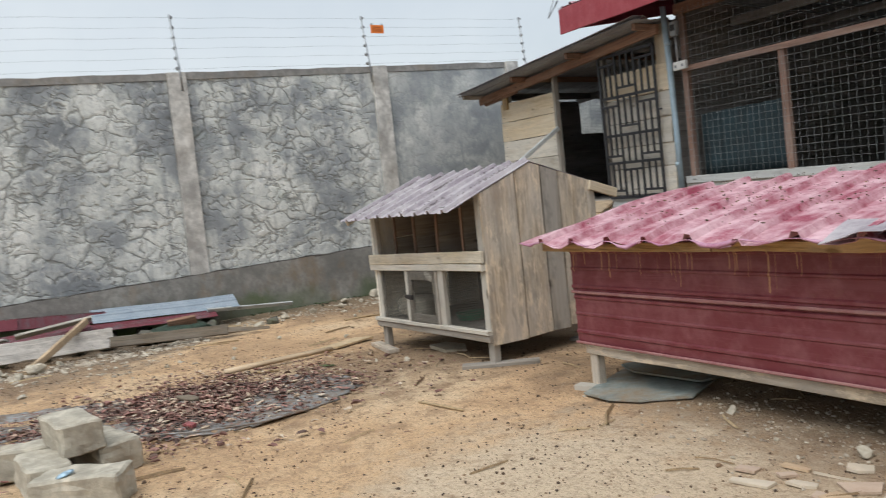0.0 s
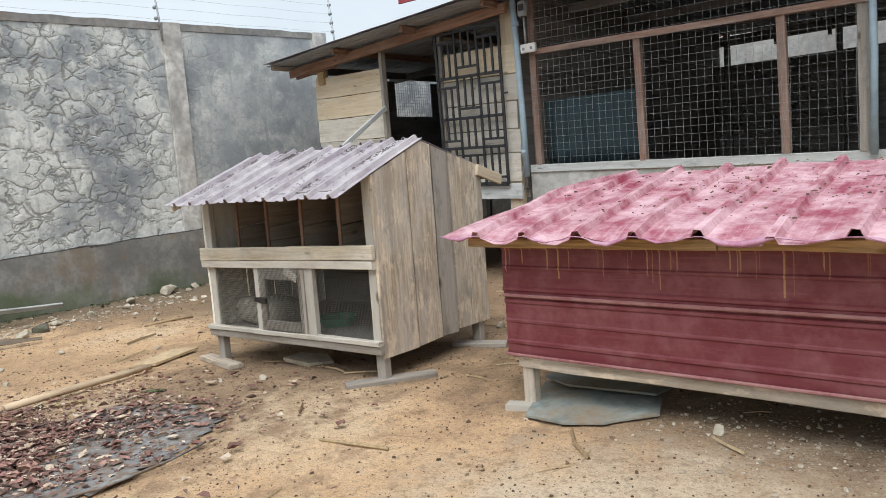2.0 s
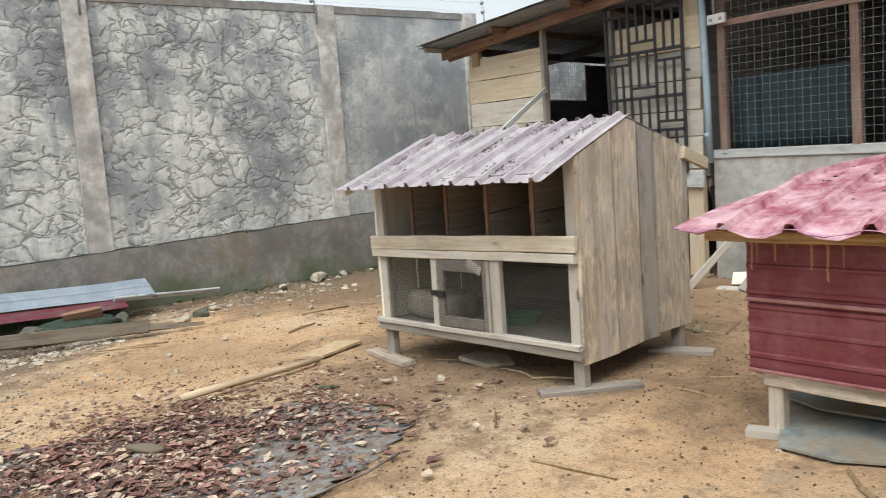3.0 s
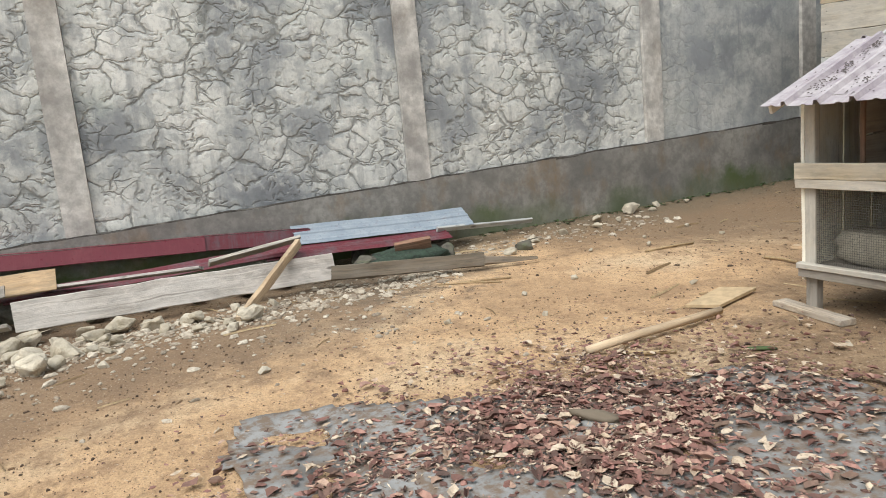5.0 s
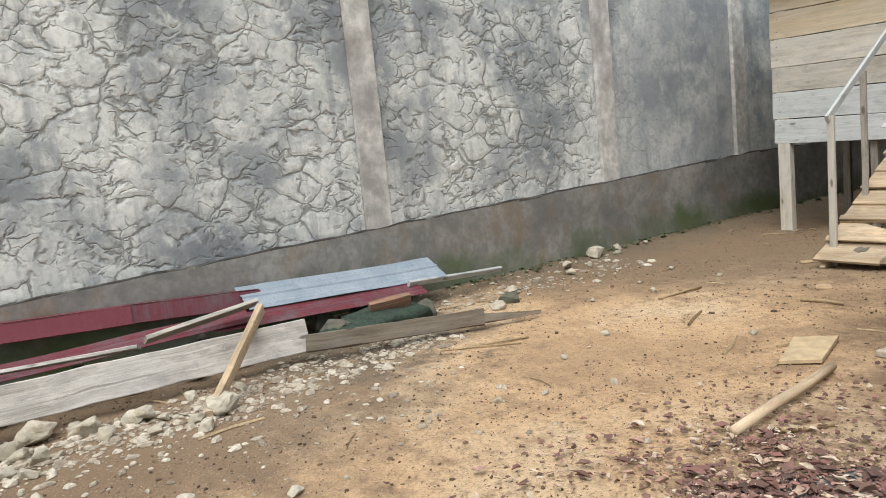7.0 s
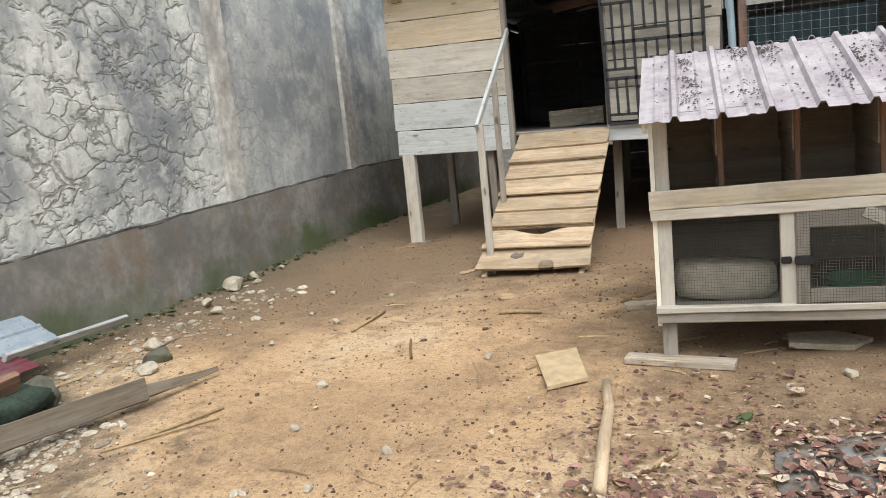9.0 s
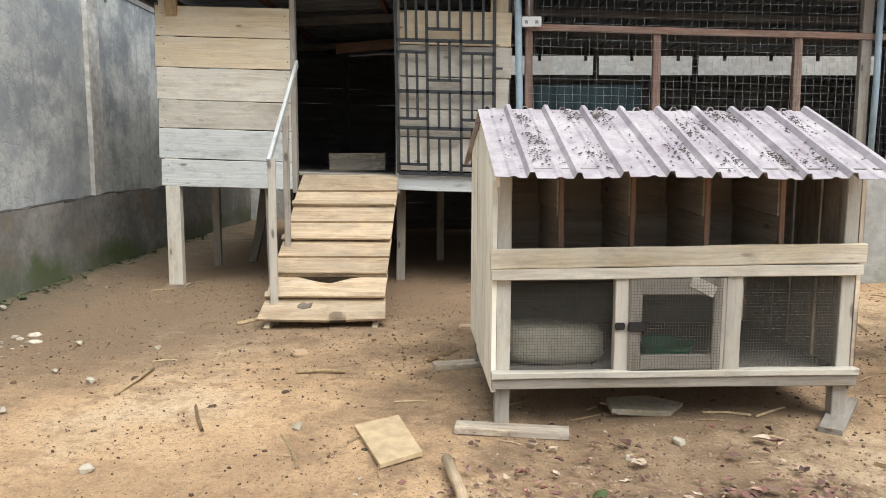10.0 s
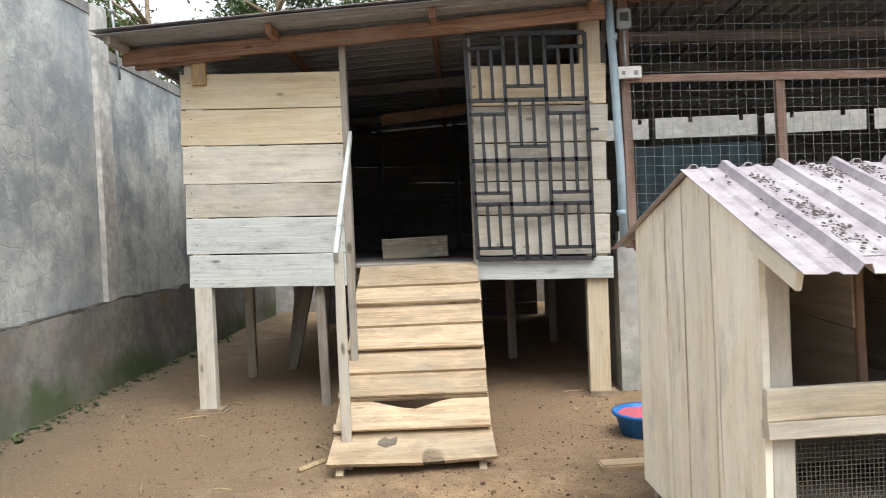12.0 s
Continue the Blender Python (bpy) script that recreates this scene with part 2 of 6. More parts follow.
    nb = n.bump(height, 0.7, 0.018)
    nb = n.bump(fine, 0.35, 0.006, nb)
    return n.done(base, nb)


def concrete(name, light, dark, moss=0.0, brown=0.25, blotch=1.3):
    n = Nodes(name, 0.92)
    p = n.world_place()
    a = n.noise(p, blotch, 6, 0.65)
    b = n.noise(p, 11.0, 5, 0.65)
    col = n.mix(n.ramp(a, (0.36, 0), (0.64, 1)), dark, light)
    col = n.mix(n.ramp(b, (0.4, 0.5), (0.6, 0)), col, tuple(c * 0.7 for c in dark))
    br = n.noise(n.place(p, (1, 1, 0.6), (3, 1, 8)), 2.2, 5, 0.65)
    col = n.mix(n.ramp(br, (0.52, 0), (0.68, brown * 2)), col, (0.22, 0.165, 0.11))
    if moss:
        z = n.axis(p, "Z")
        edge = n.math("ADD", z, n.math("MULTIPLY", n.noise(p, 3.0, 5, 0.7), -0.5))
        grow = n.math("MULTIPLY", n.ramp(edge, (0.0, 1), (0.16, 0)), n.ramp(n.noise(p, 0.7, 2), (0.35, 0), (0.6, 1)))
        col = n.mix(n.math("MULTIPLY", grow, moss), col, (0.075, 0.11, 0.035))
    nb = n.bump(n.math("ADD", n.math("MULTIPLY", a, 0.6), n.noise(p, 45, 5, 0.7)), 0.5, 0.008)
    return n.done(col, nb)


STUCCO = stucco()
PLINTH = concrete("plinth_concrete", (0.33, 0.322, 0.295), (0.18, 0.178, 0.168), 0.95, 0.4)
PILASTER = concrete("pilaster_concrete", (0.74, 0.73, 0.69), (0.36, 0.352, 0.335), 0, 0.12, 2.6)
WALL_CAP = concrete("capping_concrete", (0.33, 0.32, 0.30), (0.2, 0.2, 0.195), 0, 0.2)
PLASTER = concrete("pale_plaster", (0.56, 0.56, 0.53), (0.38, 0.385, 0.365), 0.4, 0.2)
BLOCK = concrete("sandcrete_block", (0.56, 0.52, 0.425), (0.33, 0.305, 0.245), 0.0, 0.25, 6.0)
FAR_WALL = concrete("pale_yard_wall", (0.42, 0.42, 0.40), (0.3, 0.3, 0.285), 0, 0.15)


def ground_material():
    n = Nodes("sandy_yard_earth", 0.95)
    p = n.ob
    a = n.noise(p, 0.55, 5, 0.6)
    b = n.noise(p, 3.2, 8, 0.72)
    c = n.noise(p, 22.0, 7, 0.75)
    col = n.ramp(a, (0.34, (0.40, 0.262, 0.145)), (0.5, (0.63, 0.425, 0.24)), (0.66, (0.70, 0.54, 0.35)))
    col = n.mix(n.ramp(b, (0.36, 0.75), (0.49, 0)), col, (0.36, 0.225, 0.125))
    col = n.mix(n.ramp(b, (0.6, 0), (0.75, 0.5)), col, (0.55, 0.42, 0.26))

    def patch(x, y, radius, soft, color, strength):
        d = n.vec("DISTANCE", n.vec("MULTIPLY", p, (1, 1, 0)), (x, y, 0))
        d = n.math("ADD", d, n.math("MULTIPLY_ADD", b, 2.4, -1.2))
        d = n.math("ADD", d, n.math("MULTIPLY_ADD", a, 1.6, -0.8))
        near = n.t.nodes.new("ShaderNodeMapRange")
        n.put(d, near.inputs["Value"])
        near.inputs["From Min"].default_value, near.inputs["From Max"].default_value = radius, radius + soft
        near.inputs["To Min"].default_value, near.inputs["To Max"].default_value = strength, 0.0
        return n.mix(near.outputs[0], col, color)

    # Brown soil tone, with shade under the brooder and hutch put into the colour.
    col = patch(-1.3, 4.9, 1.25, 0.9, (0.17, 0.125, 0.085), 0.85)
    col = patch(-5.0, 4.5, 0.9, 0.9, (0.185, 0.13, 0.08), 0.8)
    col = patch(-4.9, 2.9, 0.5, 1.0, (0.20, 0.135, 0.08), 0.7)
    # Darker earth at the goat house: the shade beneath it is coloured in.
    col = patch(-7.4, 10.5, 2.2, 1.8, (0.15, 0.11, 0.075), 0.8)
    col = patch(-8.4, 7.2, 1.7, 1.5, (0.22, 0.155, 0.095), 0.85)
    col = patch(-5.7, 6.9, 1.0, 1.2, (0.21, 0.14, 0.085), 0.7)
    # Darker brown earth around the scrap heap, rocks and wall foot.
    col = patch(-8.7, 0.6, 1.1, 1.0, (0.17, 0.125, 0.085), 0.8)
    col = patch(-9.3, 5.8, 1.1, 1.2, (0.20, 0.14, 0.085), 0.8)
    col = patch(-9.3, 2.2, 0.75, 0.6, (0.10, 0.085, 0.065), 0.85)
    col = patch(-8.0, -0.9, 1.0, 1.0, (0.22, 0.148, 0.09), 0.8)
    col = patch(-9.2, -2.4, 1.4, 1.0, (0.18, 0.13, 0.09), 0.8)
    col = patch(-1.7, 2.7, 0.5, 0.8, (0.68, 0.56, 0.40), 0.85)
    col = patch(-0.4, 2.2, 0.45, 0.9, (0.58, 0.455, 0.305), 0.5)
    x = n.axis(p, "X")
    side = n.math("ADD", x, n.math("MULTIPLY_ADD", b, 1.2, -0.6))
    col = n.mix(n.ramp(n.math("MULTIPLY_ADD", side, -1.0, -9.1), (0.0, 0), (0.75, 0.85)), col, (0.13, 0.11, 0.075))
    col = n.mix(n.ramp(c, (0.36, 0.6), (0.48, 0)), col, (0.20, 0.13, 0.075))
    g1, g2 = n.noise(p, 75.0, 6, 0.8), n.noise(p, 9.0, 7, 0.75)
    col = n.mix(n.ramp(g1, (0.40, 0.45), (0.50, 0)), col, (0.24, 0.155, 0.09))
    col = n.mix(n.ramp(g1, (0.54, 0), (0.66, 0.45)), col, (0.62, 0.49, 0.33))
    col = n.mix(n.ramp(g2, (0.36, 0.5), (0.46, 0)), col, (0.27, 0.17, 0.095))
    speck = n.cells(n.place(p, (1, 1, 1)), 38.0)
    col = n.mix(n.math("MULTIPLY", n.ramp(speck, (0.10, 0.9), (0.2, 0)), n.ramp(b, (0.42, 0), (0.55, 1))), col, (0.10, 0.07, 0.045))
    speck2 = n.cells(n.place(p, (1, 1, 1), (4, 4, 0)), 27.0)
    col = n.mix(n.ramp(speck2, (0.07, 0.8), (0.13, 0)), col, (0.6, 0.52, 0.4))
    h = n.math("ADD", n.math("MULTIPLY", b, 1.6), n.math("MULTIPLY", c, 0.8))
    nb = n.bump(h, 1.0, 0.025)
    nb = n.bump(n.noise(p, 120, 3), 0.5, 0.004, nb)
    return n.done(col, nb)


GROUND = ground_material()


def painted_sheet(name, color, faded, dirt, fade=0.5, rough=0.42, drips=False, streak_uv=True):
    """Coated roofing sheet: faded blooms, grime along the run, a soft sheen."""
    n = Nodes(name, rough)
    p = n.ob
    a = n.noise(p, 4.5, 8, 0.72)
    s = n.noise(n.place(n.uv, (14, 1.4, 1)), 1.0, 5, 0.6)
    f = n.noise(p, 26, 5, 0.7)
    lo = 0.75 - 0.5 * fade
    col = n.mix(n.ramp(a, (lo - 0.1, 0), (lo + 0.12, 0.85)), color, faded)
    col = n.mix(n.ramp(s, (0.5, 0), (0.72, 0.5)), col, faded)
    col = n.mix(n.ramp(f, (0.57, 0), (0.72, 0.5)), col, dirt)
    scuff = n.noise(n.place(n.uv, (70, 2.2, 1), (3, 1, 0)), 1.0, 5, 0.65)
    col = n.mix(n.ramp(scuff, (0.56, 0), (0.70, 0.55)), col, faded)
    if drips:
        z = n.axis(p, "Z")
        d = n.noise(n.place(p, (62, 1, 0.4)), 1.0, 2, 0.5)
        w = n.noise(n.place(p, (7, 1, 0)), 1.0, 2)
        reach = n.math("MULTIPLY_ADD", w, 0.75, 0.46)
        high = n.math("GREATER_THAN", z, reach)
        low = n.math("LESS_THAN", z, 0.955)
        run = n.math("MULTIPLY", n.math("MULTIPLY", n.ramp(d, (0.60, 0), (0.65, 0.8)), high), low)
        col = n.mix(run, col, (0.50, 0.29, 0.14))
    nb = n.bump(n.noise(p, 7, 3), 0.25, 0.012)
    return n.done(col, nb, n.ramp(f, (0.35, rough - 0.08), (0.7, min(1.0, rough + 0.3))))


SHEET_MAROON = painted_sheet("maroon_wall_sheet", (0.15, 0.026, 0.036), (0.25, 0.095, 0.105), (0.2, 0.09, 0.07), 0.38, 0.4, drips=True)
# Paler maroon for the seam and foot strips.
SHEET_SEAM = painted_sheet("pale_maroon_seam", (0.24, 0.075, 0.085), (0.36, 0.2, 0.19), (0.3, 0.2, 0.15), 0.6, 0.55)
SHEET_CRIMSON = painted_sheet("faded_crimson_roof_sheet", (0.27, 0.05, 0.085), (0.66, 0.46, 0.50), (0.2, 0.09, 0.09), 0.52, 0.4)
SHEET_LILAC = painted_sheet("faded_lilac_roof_sheet", (0.27, 0.235, 0.265), (0.48, 0.455, 0.465), (0.27, 0.24, 0.245), 0.5, 0.45)
SHEET_PURPLE = painted_sheet("purplish_sheet_edge", (0.34, 0.13, 0.21), (0.54, 0.34, 0.43), (0.3, 0.12, 0.14), 0.5, 0.4)
SHEET_ZINC = painted_sheet("weathered_zinc_sheet", (0.24, 0.25, 0.27), (0.34, 0.35, 0.37), (0.15, 0.12, 0.1), 0.4, 0.45)
# Lining sheet coloured dark to carry the shade under the roof.
SHEET_SHADED = painted_sheet("shaded_lining_sheet", (0.13, 0.14, 0.15), (0.18, 0.19, 0.2), (0.09, 0.085, 0.08), 0.4, 0.7)
SHEET_BLUE = painted_sheet("blue_grey_sheet", (0.23, 0.285, 0.34), (0.33, 0.38, 0.43), (0.14, 0.06, 0.05), 0.45, 0.32)
SHEET_SCRAP = painted_sheet("maroon_scrap_sheet", (0.14, 0.026, 0.038), (0.12, 0.11, 0.12), (0.05, 0.045, 0.05), 0.36, 0.4)
SHEET_FRESH = painted_sheet("maroon_gutter_sheet", (0.17, 0.03, 0.045), (0.22, 0.06, 0.07), (0.06, 0.05, 0.05), 0.3, 0.35)
SHEET_FASCIA = painted_sheet("red_fascia_sheet", (0.26, 0.028, 0.04), (0.33, 0.07, 0.08), (0.15, 0.05, 0.05), 0.4, 0.4)
ASBESTOS = plain("grey_green_fibre_sheet", (0.26, 0.30, 0.285), 0.9, 0, 5, 0.4, 0.7, (0.25, 0.18, 0.11), 0.45)
IRON = plain("black_painted_iron", (0.028, 0.029, 0.033), 0.55, 0.2, 20, 0.3, 0.1, (0.08, 0.05, 0.035), 0.62)
WIRE = plain("galvanised_wire", (0.22, 0.23, 0.23), 0.5, 0.5, 30, 0.2, 0.0)
WIRE_FRONT = plain("weathered_front_wire", (0.27, 0.29, 0.29), 0.55, 0.4, 30, 0.2, 0.0)
WIRE_DARK = plain("dull_netting_wire", (0.13, 0.125, 0.11), 0.6, 0.4, 30, 0.2, 0.0)
GALV = plain("galvanised_post", (0.36, 0.38, 0.4), 0.45, 0.7, 15, 0.2, 0.05)
PVC_BLUE = plain("blue_grey_pvc_pipe", (0.30, 0.40, 0.47), 0.45, 0, 10, 0.12, 0.05, (0.3, 0.3, 0.28), 0.62)
WHITE_PLASTIC = plain("white_plastic", (0.75, 0.76, 0.74), 0.4, 0, 20, 0.05, 0.02)
GREY_PLASTIC = plain("grey_plastic", (0.25, 0.27, 0.28), 0.5, 0, 20, 0.1, 0.02)
BLACK_PLASTIC = plain("black_plastic", (0.02, 0.02, 0.022), 0.4, 0, 20, 0.1, 0.02)
BLUE_PLASTIC = plain("blue_plastic_basin", (0.02, 0.16, 0.50), 0.35, 0, 10, 0.15, 0.03, (0.12, 0.14, 0.2), 0.62)
PINK_FEED = plain("pink_plastic_lining", (0.55, 0.12, 0.16), 0.5, 0, 14, 0.25, 0.2)
GREEN_PLASTIC = plain("green_plastic", (0.03, 0.20, 0.10), 0.4, 0, 12, 0.2, 0.05)
ORANGE = plain("orange_sign", (0.75, 0.20, 0.02), 0.5, 0, 12, 0.1, 0.02)
ORANGE_DARK = plain("dark_orange_print", (0.35, 0.07, 0.01), 0.5, 0, 12, 0.1, 0.02)
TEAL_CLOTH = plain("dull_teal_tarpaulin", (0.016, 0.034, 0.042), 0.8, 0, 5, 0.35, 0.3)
FIBREBOARD = plain("tan_fibreboard", (0.47, 0.36, 0.22), 0.9, 0, 12, 0.2, 0.4, (0.3, 0.22, 0.13), 0.6)
TILE_PINK = plain("pinkish_ceramic_tile", (0.50, 0.39, 0.30), 0.55, 0, 10, 0.15, 0.12, (0.33, 0.24, 0.17), 0.5)
TILE_CREAM = plain("cream_ceramic_tile", (0.56, 0.49, 0.385), 0.5, 0, 10, 0.12, 0.1, (0.35, 0.26, 0.17), 0.58)
TILE_TAN = plain("tan_ceramic_tile", (0.50, 0.37, 0.24), 0.6, 0, 10, 0.15, 0.15, (0.3, 0.22, 0.14), 0.58)
TILE_GREY = plain("grey_tile", (0.38, 0.375, 0.35), 0.6, 0, 10, 0.15, 0.15, (0.3, 0.24, 0.17), 0.58)
JOINT = plain("dark_open_joint", (0.07, 0.065, 0.058), 0.95, 0, 12, 0.4, 0.5, (0.3, 0.28, 0.24), 0.56)
STONE = plain("limestone_rubble", (0.54, 0.495, 0.40), 0.95, 0, 9, 0.4, 0.9, (0.21, 0.175, 0.115), 0.47, True)
# Mossy stone, its colour lowered so voids under the scrap read as shaded.
STONE_DARK = plain("darkened_mossy_stone", (0.11, 0.105, 0.085), 0.95, 0, 9, 0.4, 0.8, (0.07, 0.09, 0.04), 0.5)
SACK = plain("dusty_cement_sack", (0.42, 0.39, 0.32), 0.95, 0, 7, 0.3, 0.9, (0.28, 0.25, 0.2), 0.5)
CRUMB = plain("dried_droppings", (0.075, 0.062, 0.055), 0.95, 0, 30, 0.5, 0.6)
NET_GREEN = plain("dark_green_netting", (0.03, 0.05, 0.035), 0.95, 0, 25, 0.5, 0.8)
BARK = plain("tree_bark", (0.22, 0.17, 0.12), 0.95, 0, 6, 0.35, 0.8)
MUD = plain("hardened_mud", (0.26, 0.20, 0.14), 0.95, 0, 6, 0.35, 0.8)


def mixed_bits(name, stops, rough=0.85):
    """Loose bits, each its own colour."""
    n = Nodes(name, rough)
    col = n.ramp(n.island(), *stops)
    f = n.noise(n.ob, 40, 4, 0.6)
    col = n.mix(n.ramp(f, (0.42, 0.35), (0.6, 0)), col, (0.08, 0.05, 0.035))
    return n.done(col, n.bump(f, 0.4, 0.004))


LITTER = mixed_bits("dry_peel_and_leaf_litter", [(0.0, (0.085, 0.055, 0.045)), (0.22, (0.16, 0.085, 0.07)), (0.42, (0.24, 0.115, 0.095)), (0.56, (0.19, 0.13, 0.095)), (0.68, (0.34, 0.17, 0.145)), (0.79, (0.46, 0.30, 0.23)), (0.88, (0.55, 0.44, 0.32)), (1.0, (0.63, 0.54, 0.42))])
CLODS = mixed_bits("droppings_and_clods", [(0.0, (0.06, 0.042, 0.03)), (0.5, (0.12, 0.08, 0.05)), (0.8, (0.22, 0.14, 0.08)), (1.0, (0.33, 0.24, 0.15))], 0.95)
GRAVEL = mixed_bits("pale_rubble_bits", [(0.0, (0.27, 0.225, 0.17)), (0.4, (0.45, 0.40, 0.315)), (0.8, (0.66, 0.605, 0.50)), (1.0, (0.33, 0.275, 0.205))], 0.95)
STRAW = mixed_bits("straw_and_twigs", [(0.0, (0.22, 0.15, 0.08)), (0.5, (0.42, 0.31, 0.17)), (1.0, (0.55, 0.44, 0.27))], 0.9)
LEAVES = mixed_bits("green_foliage", [(0.0, (0.035, 0.08, 0.025)), (0.5, (0.07, 0.15, 0.035)), (0.8, (0.11, 0.21, 0.045)), (1.0, (0.16, 0.26, 0.08))], 0.5)
WEED = mixed_bits("small_weeds", [(0.0, (0.03, 0.06, 0.02)), (1.0, (0.07, 0.12, 0.04))], 0.8)


def tarp_material():
    n = Nodes("grey_worn_tarpaulin", 0.75)
    p = n.ob
    a, f = n.noise(p, 2.4, 6, 0.65), n.noise(p, 14, 6, 0.7)
    col = n.ramp(a, (0.35, (0.15, 0.15, 0.145)), (0.6, (0.28, 0.285, 0.28)))
    col = n.mix(n.ramp(f, (0.44, 0), (0.58, 0.95)), col, (0.16, 0.115, 0.08))
    return n.done(col, n.bump(n.math("ADD", a, f), 0.5, 0.012))


TARP = tarp_material()


# ---- building helpers ----
def link(name, me, mat, parent=None, label="", smooth=False):
    me.materials.append(mat)
    if smooth:
        me.polygons.foreach_set("use_smooth", [True] * len(me.polygons))
    ob = new(name, me)
    ob.parent = parent
    if label:
        ob["label"] = label
    return ob


def from_lists(name, verts, faces, mat, parent=None, label="", smooth=False, uvs=None):
    me = bpy.data.meshes.new(name)
    me.from_pydata([tuple(v) for v in verts], [], faces)
    if uvs is not None:
        layer = me.uv_layers.new(name="UVMap").data
        for loop in me.loops:
            layer[loop.index].uv = uvs[loop.vertex_index]
    me.update()
    return link(name, me, mat, parent, label, smooth)


def part(name, bm, material, parent=None, label="", smooth=False):
    me = bpy.data.meshes.new(name)
    bmesh.ops.recalc_face_normals(bm, faces=bm.faces)
    bm.to_mesh(me)
    bm.free()
    return link(name, me, material, parent, label, smooth)


def thing(name, m, label, category, group=""):
    e = new(name)
    e.empty_display_size = 0.1
    e.matrix_world = m
    return tagged(e, label, category, group)


def plank(name, parent, a, b, w, t, mat, up=(0, 0, 1), seg=6, rough=0.004, label="", chamfer=0.004, taper=1.0):
    """A sawn board from a to b: w wide along up, t thick; uneven edges, eased corners, grain along its length."""
    a, b = Vector(a), Vector(b)
    along = (b - a).normalized()
    thick = along.cross(Vector(up)).normalized()
    wide = thick.cross(along).normalized()
    length = (b - a).length
    c = min(chamfer, w * 0.3, t * 0.3)
    ring = [(-w / 2 + c, -t / 2), (w / 2 - c, -t / 2), (w / 2, -t / 2 + c), (w / 2, t / 2 - c),
            (w / 2 - c, t / 2), (-w / 2 + c, t / 2), (-w / 2, t / 2 - c), (-w / 2, -t / 2 + c)]
    run, per = [0.0], 0.0
    for i in range(7):
        per += math.dist(ring[i], ring[i + 1])
        run.append(per)
    seed = random.random() * 100
    verts, uvs, faces = [], [], []
    for s in range(seg + 1):
        f = s / seg
        k = 1 + (taper - 1) * f
        for (y, z), v in zip(ring, run):
            e = rough * noise.noise((seed, f * length * 4.0, 3.0 * (y > 0) + 7 * (z > 0)))
            bow = rough * 0.7 * noise.noise((seed + 9, f * length * 1.3, 0))
            p = a + along * (f * length + (rough * 1.5 * noise.noise((seed, y * 20, z * 9)) if s in (0, seg) else 0)) + wide * (y * k + e * (1 if y > 0 else -1) + bow) + thick * (z * k + bow * 0.6)
            verts.append(p)
            uvs.append((f * length + seed, v + seed))
    for s in range(seg):
        for i in range(8):
            j = (i + 1) % 8
            faces.append((s * 8 + i, s * 8 + j, s * 8 + 8 + j, s * 8 + 8 + i))
    faces.append(tuple(range(7, -1, -1)))
    faces.append(tuple(range(seg * 8, seg * 8 + 8)))
    ob = from_lists(name, verts, faces, mat, parent, label, False, uvs)
    return ob


def slab_poly(name, parent, outline, t, mat, place=lambda x, y, z: (x, y, z), label="", jitter=0.0):
    """A flat piece cut to an outline in its own plane, t thick downwards; place() lays it out."""
    n = len(outline)
    verts = [place(x, y, 0) for x, y in outline] + [place(x, y, -t) for x, y in outline]
    faces = [tuple(range(n)), tuple(range(2 * n - 1, n - 1, -1))]
    for i in range(n):
        j = (i + 1) % n
        faces.append((j, i, n + i, n + j))
    bm = bmesh.new()
    vs = [bm.verts.new(v) for v in verts]
    for f in faces:
        bm.faces.new([vs[i] for i in f])
    bmesh.ops.triangulate(bm, faces=[f for f in bm.faces if len(f.verts) > 4])
    uv = bm.loops.layers.uv.new("UVMap")
    off = random.random() * 60
    for f in bm.faces:
        for l in f.loops:
            i = vs.index(l.vert) % n
            l[uv].uv = (outline[i][0] + off, outline[i][1] + off)
    return part(name, bm, mat, parent, label)


def tube(name, parent, pts, r, mat, sides=8, label="", wobble=0.0, taper=1.0):
    pts = [Vector(p) for p in pts]
    verts, faces, uvs, run = [], [], [], 0.0
    for i, p in enumerate(pts):
        d = (pts[min(i + 1, len(pts) - 1)] - pts[max(i - 1, 0)]).normalized()
        side = d.cross(Vector((0.31, 0.22, 0.92)) if abs(d.z) < 0.9 else Vector((1, 0, 0))).normalized()
        other = side.cross(d)
        k = 1 + (taper - 1) * i / (len(pts) - 1)
        if i:
            run += (p - pts[i - 1]).length
        for s in range(sides):
            a = 2 * math.pi * s / sides
            rr = r * k * (1 + wobble * noise.noise((i * 0.9, s * 1.3, r * 50)))
            verts.append(p + side * rr * math.cos(a) + other * rr * math.sin(a))
            uvs.append((run, a * r))
    n = len(pts)
    for i in range(n - 1):
        for s in range(sides):
            q = (s + 1) % sides
            faces.append((i * sides + s, i * sides + q, (i + 1) * sides + q, (i + 1) * sides + s))
    faces += [tuple(range(sides - 1, -1, -1)), tuple(range((n - 1) * sides, n * sides))]
    return from_lists(name, verts, faces, mat, parent, label, True, uvs)


def boxes(bm, items, m=Matrix()):
    """Boxes (centre, size) into one bmesh, with slightly eased edges."""
    for c, s in items:
        made = bmesh.ops.create_cube(bm, size=1, matrix=m @ Matrix.Translation(c) @ Matrix.Diagonal((*s, 1)))
    return bm


def easy_box(name, parent, c, s, mat, label="", ease=0.004, m=Matrix()):
    bm = bmesh.new()
    boxes(bm, [(c, s)], m)
    bmesh.ops.bevel(bm, geom=bm.edges[:], offset=min(ease, min(s) * 0.3), segments=2, affect="EDGES")
    return part(name, bm, mat, parent, label)


